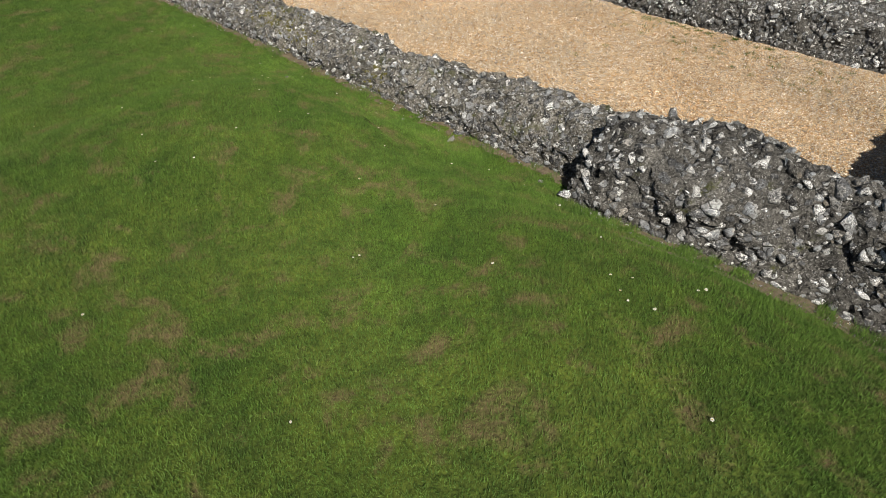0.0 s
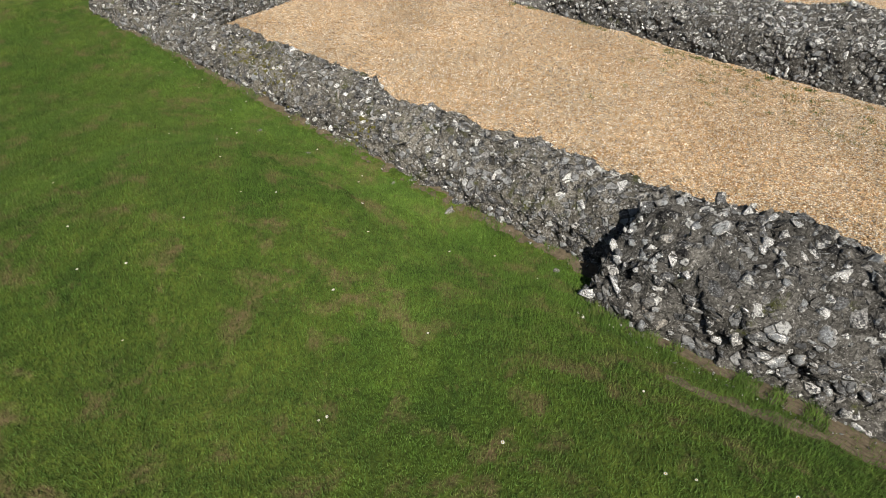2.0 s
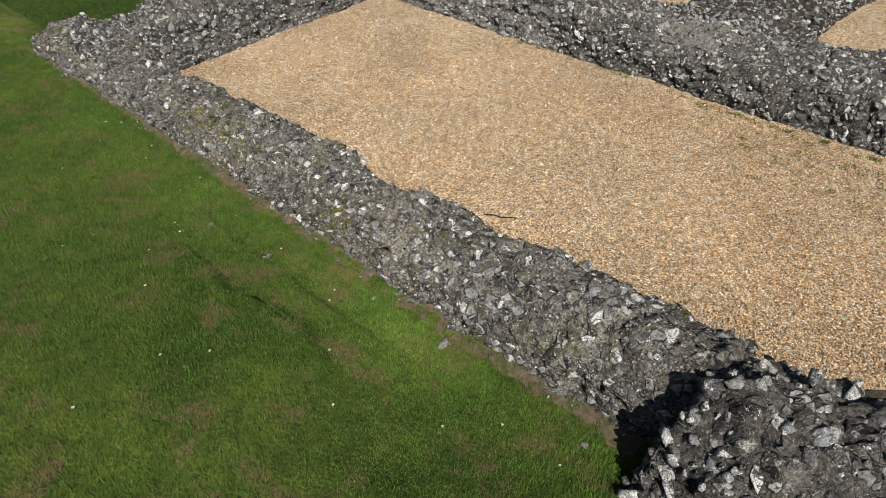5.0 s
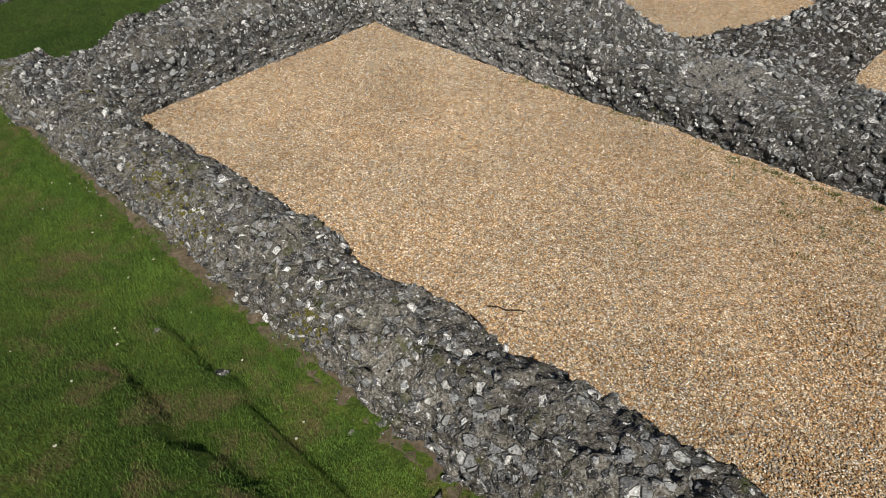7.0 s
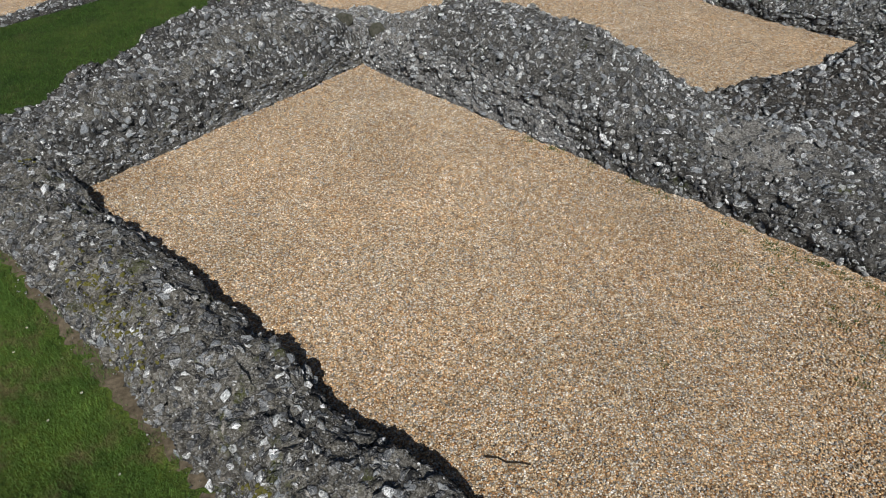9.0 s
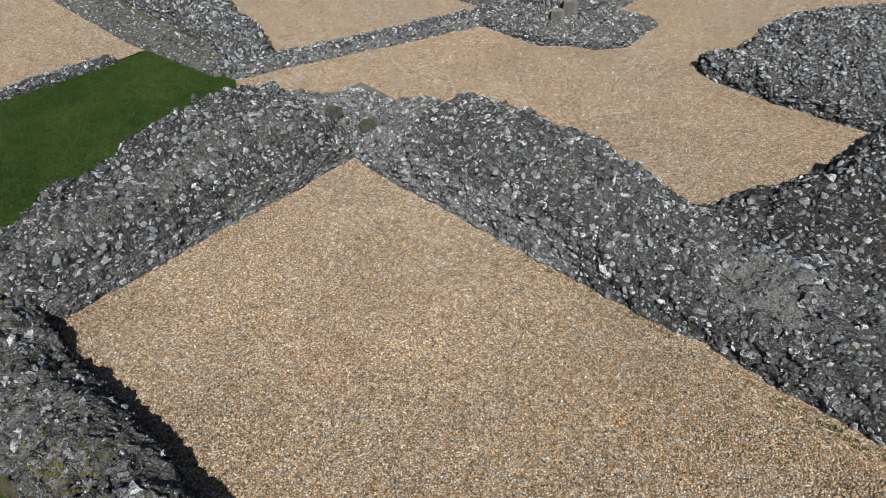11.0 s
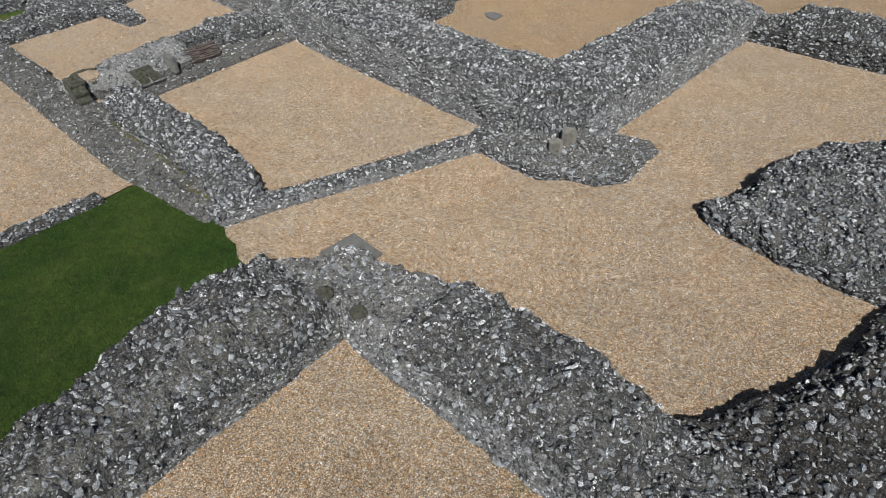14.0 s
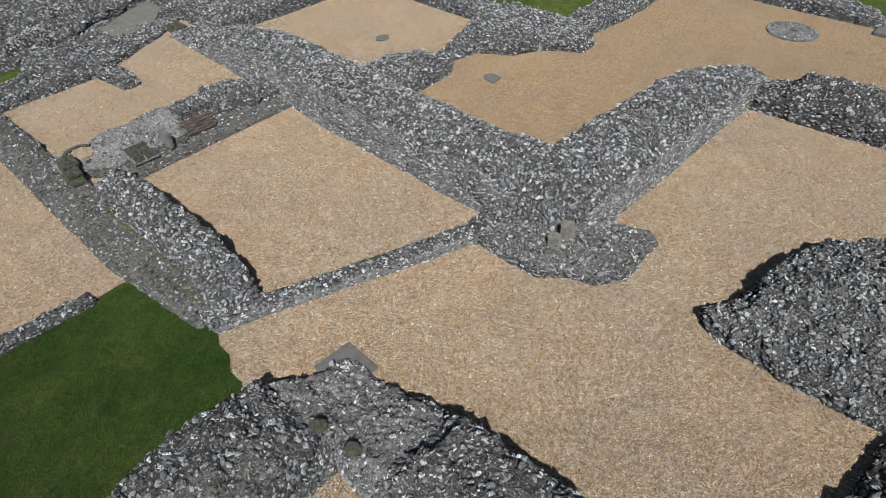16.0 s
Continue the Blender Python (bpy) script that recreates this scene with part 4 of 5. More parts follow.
rubble_wall("wall_21", "n", [(22.7, -34.0, -31.6, 0.3, 0.4, 0.3), (23.6, -33.9, -31.4, 0.85, 0.9, 0.5), (27, -33.9, -31.4, 1.0, 1.05, 0.6), (33, -33.9, -31.4, 1.0, 1.05, 0.6)],
            "far flint wall with a stepped face", step=0.11, amount=1.1, density=45, size=(0.045, 0.095), top=M_CORE_PALE, face=M_CORE_PALE, stones=M_FLINT_PALE, seed=31, parts=150)
rubble_wall("wall_22", "u", [(-20.5, 40.3, 41.9, 0.5, 0.6, 0.5), (-15, 40.4, 42.0, 0.55, 0.7, 0.5), (-12.6, 40.45, 41.8, 0.45, 0.5, 0.4), (-11.6, 40.45, 41.5, 0.2, 0.25, 0.2)],
            "far boundary wall of grey flint", step=0.12, amount=1.0, density=46, size=(0.045, 0.095), top=M_CORE_PALE, face=M_CORE_PALE, stones=M_FLINT_PALE, seed=32, parts=100)
rubble_wall("wall_23", "n", [(12, -44, -35.3, 0.7, 0.7, 0.3), (14.5, -44, -35.0, 0.8, 0.9, 0.3), (16.4, -44, -34.6, 0.9, 0.9, 0.4), (18.2, -44, -35.0, 0.9, 1.0, 0.4), (19.5, -44, -36.2, 0.9, 1.0, 0.4), (22, -44, -37.0, 1.0, 1.1, 0.5), (30, -44, -37, 1.0, 1.2, 0.6)],
            "far ruined flint walling behind a paved passage", face=M_CORE_PALE, top=M_CORE_PALE, step=0.14, amount=2.0, density=30, size=(0.045, 0.1), seed=33, parts=80)
rubble_wall("wall_24", "u", [(-15.6, 19.35, 20.6, 0.2, 0.3, 0.35), (-14.4, 19.3, 20.7, 0.18, 0.28, 0.4), (-13.7, 19.35, 20.9, 0.18, 0.25, 0.35), (-13.2, 19.8, 22.3, 0.14, 0.18, 0.2), (-12.5, 20.0, 22.7, 0.12, 0.16, 0.12), (-12.1, 20.6, 22.4, 0.1, 0.12, 0.1)],
            "low plinth of mortared flint at a wall corner", top=M_LEDGE, step=0.07, amount=0.9, density=64, face_density=150, size=(0.03, 0.09), sink=-0.08, stones=M_FLINT_PALE, seed=34, chips=170, parts=250, batter=0.1)

rubble_wall("wall_29", "n", [(15.7, -35.9, -35.1, 0.5, 0.6, 0.5), (16.3, -36.0, -34.9, 0.7, 0.8, 0.6), (17.1, -36.1, -34.8, 0.75, 0.85, 0.62), (17.6, -36.0, -35.2, 0.5, 0.55, 0.45)],
            "black-jointed face of white flint nodules beside the passage", face=M_BROWN, top=M_BROWN, step=0.09, amount=0.7, density=110, size=(0.05, 0.085), stones=M_FLINT_FACE, seed=38, parts=120, round_share=0.7)


# ---- grass, gravel and small things ----
GRID_U, GRID_N = np.arange(-22, 4.01, 0.1), np.arange(-5, 13.3, 0.1)
HEIGHT = np.array([[bank(*P(u, n)[:2]) for n in GRID_N] for u in GRID_U])


def turf_z(u, n):
    i = np.clip((u - GRID_U[0]) / 0.1, 0, len(GRID_U) - 1.001)
    j = np.clip((n - GRID_N[0]) / 0.1, 0, len(GRID_N) - 1.001)
    a, b = i.astype(int), j.astype(int)
    s, t = i - a, j - b
    return (HEIGHT[a, b] * (1 - s) + HEIGHT[a + 1, b] * s) * (1 - t) + (HEIGHT[a, b + 1] * (1 - s) + HEIGHT[a + 1, b + 1] * s) * t


def world_xy(u, n):
    return CU * u + SU * n, -SU * u + CU * n


def blades(name, u, n, tall, wide, seed, z=None, label="", material=M_BLADE):
    """Single blades of grass at those places, as one mesh."""
    g = np.random.default_rng(seed)
    x, y = world_xy(u, n)
    z = turf_z(u, n) if z is None else z
    k = len(u)
    turn, lean, h = g.random(k) * math.tau, np.abs(g.normal(0, 0.55, k)), tall * (0.6 + 0.8 * g.random(k))
    w = wide * (0.7 + 0.6 * g.random(k))
    aim = g.random(k) * math.tau
    foot = np.stack([x, y, z - 0.004], 1)
    side = np.stack([np.cos(turn), np.sin(turn), 0 * turn], 1) * (w / 2)[:, None]
    tip = foot + np.stack([np.cos(aim) * np.sin(lean), np.sin(aim) * np.sin(lean), np.cos(lean)], 1) * h[:, None]
    v = np.stack([foot - side, foot + side, tip], 1).reshape(-1, 3)
    ob = new(name, raw_mesh(name, v, np.arange(3 * k).reshape(-1, 3), material))
    return tagged(ob, label, "grass", kind="stuff")


def lawn(seed, count, u0, u1, n0, n1):
    g = np.random.default_rng(seed)
    return u0 + (u1 - u0) * g.random(count), n0 + (n1 - n0) * g.random(count)


gu, gn = lawn(41, 900000, -17.5, 2.2, -2.2, 6.28)
gx, gy = world_xy(gu, gn)
dense = np.clip(np.minimum(gy + 0.3, gx + 4.4 + 0.56 * gy) / 1.5, 0, 1)  # thinning out towards the far lawn
seen = np.random.default_rng(6).random(len(gu)) < dense
gu, gn = gu[seen], gn[seen]
edge = 6.13 + 0.05 * np.sin(gu * 3.1) + 0.05 * np.sin(gu * 7.7 + 1)
front = np.where(gu > -2.9, np.interp(gu, [-2.9, -1.7, -1.0, -0.5, 0.3, 2.2], [5.5, 5.45, 5.5, 5.65, 5.7, 5.75]), edge)
track = np.interp(gu, [-3.0, -2.0, -1.5, -1.0, -0.7, 0.0, 1.0], [5.25, 4.8, 4.85, 5.15, 5.45, 5.75, 5.8])
worn = (np.abs(gn - track) + np.random.default_rng(4).normal(0, 0.07, len(gu)) < 0.08 + 0.05 * np.sin(gu * 7)) & (gu > -2.7)
keep = ((gn < front) & ~worn) | (np.random.default_rng(3).random(len(gu)) < np.where(gu < -3, 0.34, 0.2) - 0.2 * np.sin(gu * 3.7) * np.sin(gu * 8.3 + gn * 5))
blades("grass", gu[keep], gn[keep], 0.042, 0.0068, 42, label="short mown lawn grass on the bank outside the wall")
gu, gn = lawn(43, 95000, -20.6, -15.4, 3.0, 13.4)
keep = gn < np.interp(gu, [-20.7, -17.8, -16.2, -15.2], [13.3, 13.42, 12.95, 12.8])
gu, gn = gu[keep], gn[keep]
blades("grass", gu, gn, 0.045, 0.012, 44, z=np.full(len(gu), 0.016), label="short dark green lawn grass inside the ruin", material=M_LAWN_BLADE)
# a lusher, brighter strip along the wall's foot
gu, gn = lawn(49, 90000, -13.5, -2.4, 5.2, 6.12)
lush = np.random.default_rng(50).random(len(gu)) < np.clip((gn - 5.2) * 1.1, 0, 1) * (0.35 + 0.65 * (np.sin(gu * 1.9) + np.sin(gu * 4.7 + gn * 3) > -0.3))
blades("grass", gu[lush], gn[lush], 0.05, 0.0065, 51, label="lush bright green grass along the wall's foot", material=M_LUSH)
# taller tufts at the walls' feet
gu, gn = lawn(45, 14000, -15.5, -3, 6.02, 6.42)
tuft = np.sin(gu * 2.3) + np.sin(gu * 5.1 + 2) + 0.8 * np.sin(gu * 17) > 0.25
blades("grass_tufts", gu[tuft], gn[tuft], 0.07, 0.007, 46, label="longer grass along the wall's foot")
gu, gn = lawn(47, 9000, -3.2, 1.5, 5.2, 5.75)
gn += np.interp(gu, [-1.6, -0.5, 0.3], [0.0, 0.42, 0.5])
tuft = np.sin(gu * 4.3) + np.sin(gu * 9.1 + 2) + 0.8 * np.sin(gu * 21) > 0.3
blades("grass_tufts", gu[tuft], gn[tuft], 0.09, 0.008, 48, label="longer grass along the wall's foot")

g = np.random.default_rng(53)
# the sixty extra clumps stand in for a dark mossy stain on the gravel
mid = np.concatenate([g.uniform(-9.5, -3.0, 30), g.uniform(-6, -1.5, 60)])
far = np.concatenate([np.full(30, 12.98) - np.abs(g.normal(0, 0.06, 30)), 13.0 - np.abs(g.normal(0, 0.9, 60))])
gu, gn = np.repeat(mid, 34) + g.normal(0, 0.05, 34 * 90), np.repeat(far, 34) + g.normal(0, 0.04, 34 * 90)
blades("weeds", gu, gn, 0.035, 0.009, 54, z=np.full(len(gu), 0.012), label="tiny green weeds sprouting in the gravel", material=M_LEAF)


def pebble_field(seed, boxes, radius):
    g = np.random.default_rng(seed)
    us, ns = [], []
    for u0, u1, n0, n1, per in boxes:
        k = int((u1 - u0) * (n1 - n0) * per)
        us.append(u0 + (u1 - u0) * g.random(k))
        ns.append(n0 + (n1 - n0) * g.random(k))
    u, n = np.concatenate(us), np.concatenate(ns)
    x, y = world_xy(u, n)
    at = np.stack([x, y, np.full(len(x), 0.002)], 1)
    up = np.tile([0.0, 0.0, 1.0], (len(x), 1))
    ob = sown("loose_gravel", PEBBLES, at, up, radius * (0.6 + 0.8 * g.random(len(x))), M_PEBBLE, None, seed, 0.3, 0.9, True)
    return tagged(ob, "loose honey, cream and white gravel stones", "gravel")


pebble_field(51, [(-13.5, -8.5, 7.4, 13.15, 900), (-8.5, 0.0, 7.4, 13.15, 1250), (-15, -7, 15, 20.3, 560)], 0.0125)


# ---- things built of a few pieces ----
from mathutils.bvhtree import BVHTree


def tree_of(name):
    ob = bpy.data.objects[name]
    return BVHTree.FromPolygons([v.co[:] for v in ob.data.vertices], [tuple(p.vertices) for p in ob.data.polygons])


def box_bm(size, bevel=0.015, rough=0.0, seed=0):
    """A worn block, its base at z = 0."""
    rng = random.Random(seed)
    bm = bmesh.new()
    bmesh.ops.create_cube(bm, size=1.0)
    bmesh.ops.scale(bm, vec=size, verts=bm.verts)
    bmesh.ops.translate(bm, vec=(0, 0, size[2] / 2), verts=bm.verts)
    bmesh.ops.bevel(bm, geom=bm.edges[:], offset=bevel, segments=2, profile=0.6, affect="EDGES")
    if rough:
        for v in bm.verts:
            v.co += Vector((rng.uniform(-1, 1), rng.uniform(-1, 1), rng.uniform(-1, 1))) * rough
    return bm


def slab_bm(outline, low, high, rough=0.0, seed=0):
    """A flat stone of that outline, with a worn upper edge."""
    rng = random.Random(seed)
    bm = bmesh.new()
    f = bm.faces.new([bm.verts.new((x + rng.uniform(-rough, rough), y + rng.uniform(-rough, rough), low)) for x, y in outline])
    up = bmesh.ops.extrude_face_region(bm, geom=[f])
    tops = [g for g in up["geom"] if isinstance(g, bmesh.types.BMVert)]
    bmesh.ops.translate(bm, vec=(0, 0, high - low), verts=tops)
    bmesh.ops.recalc_face_normals(bm, faces=bm.faces[:])
    edges = [e for e in bm.edges if all(v in tops for v in e.verts)]
    bmesh.ops.bevel(bm, geom=edges, offset=min(0.02, (high - low) * 0.4), segments=2, profile=0.5, affect="EDGES")
    return bm


def single(name, bm, material, m, label, category, group=""):
    """A thing of one mesh."""
    ob = part(name, bm, material, None)
    ob.matrix_basis = m
    return tagged(ob, label, category, group)


def holder(name, m, label, category, group=""):
    ob = new(name)
    ob.matrix_basis = m
    return tagged(ob, label, category, group)


TURN = math.degrees(math.atan2(-SU, CU))  # the walls' direction


def at(u, n, z=0.0, rz=0.0):
    p = P(u, n)
    return pose(p.x, p.y, z, 0, 0, TURN + rz)


# flagstone at the outer corner of two walls
single("flagstone", slab_bm([(-0.5, -0.45), (0.42, -0.5), (0.46, 0.42), (-0.44, 0.45)], -0.03, 0.075, 0.02, 3), M_SLAB, at(-15.0, 14.68), "smooth grey flagstone at the corner of two walls", "flagstone")

# mossy stones set in the inner corner
corner = [tree_of("wall_3"), tree_of("wall_4")]
for (x, y, z), r, aim in (((-1.64, 19.5, 0.43), 0.22, (0.4, -0.75, 0.55)), ((-0.72, 19.16, 0.34), 0.2, (-0.2, -0.8, 0.55))):
    shape = stone_shapes(1, int(r * 100), 24, 0.5, 0.06)[0]
    ob = new("socket_stone", shape_mesh("socket_stone", shape, M_MOSSBLOCK, True))
    spot, way = Vector((x, y, z)), Vector(aim).normalized()
    hits = [h[0] for h in (t.ray_cast(spot + way * 1.5, -way) for t in corner) if h[0] is not None]
    spot = max(hits, key=lambda h: (h - spot).dot(way)) + way * 0.05 if hits else spot
    ob.matrix_basis = Matrix.LocRotScale(spot, way.to_track_quat("Z", "Y"), (r * 0.66, r * 0.95, r))
    tagged(ob, "dark mossy rounded stone set into the wall's corner", "stone block", "corner stones")


def octagon_shaft(radius, tall, seed):
    rng = random.Random(seed)
    bm = bmesh.new()
    rings = []
    for z in (0.0, tall * 0.5, tall * 0.96, tall):
        r = radius * (0.93 if z == tall else 1.0)
        rings.append([bm.verts.new((r * math.cos(math.tau * k / 8) + rng.uniform(-0.008, 0.008), r * math.sin(math.tau * k / 8) + rng.uniform(-0.008, 0.008),
                                    z + (rng.uniform(-0.05, 0.02) if z > tall * 0.9 else 0))) for k in range(8)])
    for a, b in zip(rings[:-1], rings[1:]):
        for k in range(8):
            bm.faces.new((a[k], a[(k + 1) % 8], b[(k + 1) % 8], b[k]))
    bm.faces.new(rings[-1])
    return bm


for k, (u, n, tall, r) in enumerate(((-13.9, 20.36, 0.52, 0.18), (-13.82, 20.8, 0.66, 0.2))):
    single("column_shaft", octagon_shaft(r, tall, k), M_ASHLAR, at(u, n, 0.02, 22.5), "broken eight-sided stone column shaft on the plinth", "column", "column stumps")

# jamb of mossy blocks, a curved sill beside it, dark blocks set in the cross wall, and tile courses
jamb = holder("stone_jamb", at(-25.6, 13.88, -0.05), "low stepped jamb of dark mossy ashlar blocks on the ledge", "stone jamb")
for k, (x, y, z, a, b, h, tip) in enumerate(((-0.32, 0.08, 0.28, 0.46, 0.44, 0.42, 14), (0.04, 0.0, 0.2, 0.34, 0.42, 0.34, 18), (0.32, -0.02, 0.1, 0.30, 0.40, 0.24, 14))):
    ob = part("block", box_bm((a, b, h), 0.04, 0.014, k), M_MOSSBLOCK, jamb)
    ob.location, ob.rotation_euler = (x, y, z), (0, radians(tip), 0)
sill = holder("curved_sill", at(-26.26, 14.5, 0.0), "curved sill of dark mossy stones round a gravel hollow", "stone sill")
for k, (turn, far, a, h) in enumerate(((150, 0.44, 0.34, 0.46), (185, 0.46, 0.30, 0.47), (220, 0.46, 0.34, 0.47), (262, 0.43, 0.28, 0.42), (315, 0.42, 0.30, 0.4), (350, 0.42, 0.28, 0.4))):
    ob = part("block", box_bm((a, 0.15, 0.3), 0.03, 0.012, k + 9), M_MOSSBLOCK, sill)
    ob.location, ob.rotation_euler = (far * math.cos(radians(turn)), far * math.sin(radians(turn)), h - 0.31), (0, 0, radians(turn + 90))
ring = [((0.33 + 0.03 * math.sin(3 * k)) * math.cos(math.tau * k / 16), (0.33 + 0.03 * math.sin(3 * k)) * math.sin(math.tau * k / 16)) for k in range(16)]
part("gravel_bed", slab_bm(ring, 0.0, 0.47, 0.012, 5), M_GRAVEL, sill, "pale gravel filling")
recess = holder("stone_recess", at(-25.12, 15.7, -0.05), "dark mossy blocks set in the face of the cross wall", "stone recess")
for k, (x, y, z, a, b, h) in enumerate(((-0.14, -0.05, 0.40, 0.32, 0.62, 0.17), (0.10, -0.18, 0.26, 0.26, 0.29, 0.16), (0.10, 0.17, 0.26, 0.26, 0.32, 0.17))):
    ob = part("block", box_bm((a, b, h), 0.018, 0.008, k + 30), M_MOSSBLOCK, recess)
    ob.location, ob.rotation_euler = (x, y, z), (0, radians(28), 0)
ob = part("mortar_bed", box_bm((0.64, 0.74, 0.13), 0.02, 0.012, 36), M_CAP, recess, "pale mortar joints")
ob.location, ob.rotation_euler = (-0.02, -0.01, 0.335), (0, radians(28), 0)
single("leaning_slab", box_bm((0.5, 0.13, 0.5), 0.04, 0.012, 41), M_SLAB, at(-25.1, 16.5, 0.22, 6), "pale grey slab standing at the end of a broken wall", "stone slab")
hearth = holder("tile_hearth", at(-25.5, 17.5, 0.03), "fireback of thin brown tiles laid on edge", "tile hearth")
tile = None
rng = random.Random(12)
for row in range(9):
    for col in range(7):
        if tile is None:
            tile = part("tile", box_bm((0.03, 0.2, 0.16), 0.005), M_TILE, hearth)
            ob = tile
        else:
            ob = new("tile", tile.data)
            ob.parent = hearth
        ob.location = (-0.1 + 0.05 * row + rng.uniform(-0.006, 0.006), -0.72 + 0.215 * col + 0.1 * (row % 2) + rng.uniform(-0.01, 0.01), 0.36 - 0.032 * row + rng.uniform(-0.015, 0.015))
        ob.rotation_euler = (rng.uniform(-0.05, 0.05), 0.5 + rng.uniform(-0.08, 0.08), rng.uniform(-0.06, 0.06))

# flush stones in the far court, and the round base of a vanished basin
for u, n, r, k in ((-20.85, 26.7, 0.38, 3), (-26.4, 26.65, 0.36, 4)):
    rng = random.Random(k)
    ring = [(r * s * math.cos(math.tau * i / 8), r * s * math.sin(math.tau * i / 8)) for i, s in ((i, rng.uniform(0.66, 1.12)) for i in range(8))]
    single("ground_stone", slab_bm(ring, -0.05, 0.045, 0.01, k), M_SLAB, at(u, n), "flat grey stone flush with the gravel", "flat stone", "flush stones")
base = holder("round_base", at(-14.25, 37.95), "round flat base of flints set in mortar", "round base")
bm = bmesh.new()
for k in range(40):
    a, b = math.tau * k / 40, math.tau * (k + 1) / 40
    quad = [(1.0, a, 0.0), (1.0, b, 0.0), (0.97, b, 0.07), (0.97, a, 0.07)], [(0.97, a, 0.07), (0.97, b, 0.07), (0.16, b, 0.08), (0.16, a, 0.08)], [(0.16, a, 0.08), (0.16, b, 0.08), (0.15, b, -0.05), (0.15, a, -0.05)]
    for q in quad:
        bm.faces.new([bm.verts.new((r * math.cos(t), r * math.sin(t), z)) for r, t, z in q])
bmesh.ops.remove_doubles(bm, verts=bm.verts, dist=0.001)
part("mortar_bed", bm, M_FACE, base)
rng = random.Random(8)
for r, count in ((0.90, 44), (0.72, 34), (0.54, 26), (0.36, 16)):
    for k in range(count):
        a = math.tau * (k + rng.uniform(-0.2, 0.2)) / count
        ob = new("flint_stone", STONE_MESHES["pale_flint" if rng.random() < 0.5 else "broken_flint"][rng.randrange(len(FLINTS))])
        ob.parent = base
        ob.matrix_basis = pose(r * math.cos(a), r * math.sin(a), 0.065, rng.uniform(-20, 20), rng.uniform(-20, 20), math.degrees(a)) @ Matrix.Diagonal((0.06, 0.05, 0.045, 1))

# cement path in the far corner, and a worn step by the far boundary wall
edge, rng = [], random.Random(21)
for (u0, n0), (u1, n1) in zip(((-35.3, 18.9), (-34.0, 19.7), (-34.3, 20.7), (-34.7, 21.3), (-36.2, 22.6), (-37.4, 22.6)), ((-34.0, 19.7), (-34.3, 20.7), (-34.7, 21.3), (-36.2, 22.6), (-37.4, 22.6), (-35.3, 18.9))):
    edge += [(u0 + (u1 - u0) * k / 5 + rng.uniform(-0.07, 0.07) + 35.5, n0 + (n1 - n0) * k / 5 + rng.uniform(-0.07, 0.07) - 20.8) for k in range(5)]
single("cement_path", slab_bm(edge, -0.05, 0.19, 0.01, 6), M_PATH, at(-35.5, 20.8), "worn grey cement path between the far walls", "path")
gutter = holder("stone_gutter", at(-33.2, 21.5, -0.06), "dark weathered stone gutter block at the path's end", "stone gutter")
for x, y, z, a, b, h in ((0.0, 0.0, 0.0, 0.9, 0.5, 0.22), (-0.25, -0.16, 0.2, 0.3, 0.16, 0.16), (0.25, -0.16, 0.2, 0.3, 0.16, 0.16), (0.0, 0.16, 0.2, 0.8, 0.16, 0.18)):
    ob = part("block", box_bm((a, b, h), 0.03, 0.012, int(50 + 10 * x)), M_MOSSBLOCK, gutter)
    ob.location = (x, y, z)
single("stone_step", box_bm((1.5, 1.1, 0.14), 0.03, 0.006, 4), M_SLAB, at(-11.0, 40.3, -0.02), "worn grey stone step at the end of a wall", "stone step")

# a dark block lying on the thick stub, and loose stones in the grass
lump = new("loose_block", shape_mesh("loose_block", stone_shapes(1, 77, 34, 0.8, 0.34)[0], plain_stone("brown_block", (0.022, 0.019, 0.015), (0.12, 0.10, 0.076), 0.06, 22)))
lump.matrix_basis = pose(3.68, 6.96, 0.8, 8, -6, 20) @ Matrix.Diagonal((0.16, 0.13, 0.11, 1))
tagged(lump, "brown weathered block lying on the broken wall", "stone block")
rng = random.Random(31)
for x, y, r in ((-1.89, 9.34, 0.07), (0.16, 8.08, 0.075), (-2.6, 9.75, 0.04), (1.35, 6.9, 0.05), (-0.6, 8.75, 0.035)):
    ob = new("loose_stone", shape_mesh("loose_stone", FLINTS[rng.randrange(NODULES, len(FLINTS))], M_CAP, True))
    ob.matrix_basis = pose(x, y, bank(x, y) + r * 0.35, 0, 0, rng.uniform(0, 360)) @ Matrix.Diagonal((r, r * 0.8, r * 0.7, 1))
    tagged(ob, "small pale loose stone lying in the grass", "stone", "loose stones")

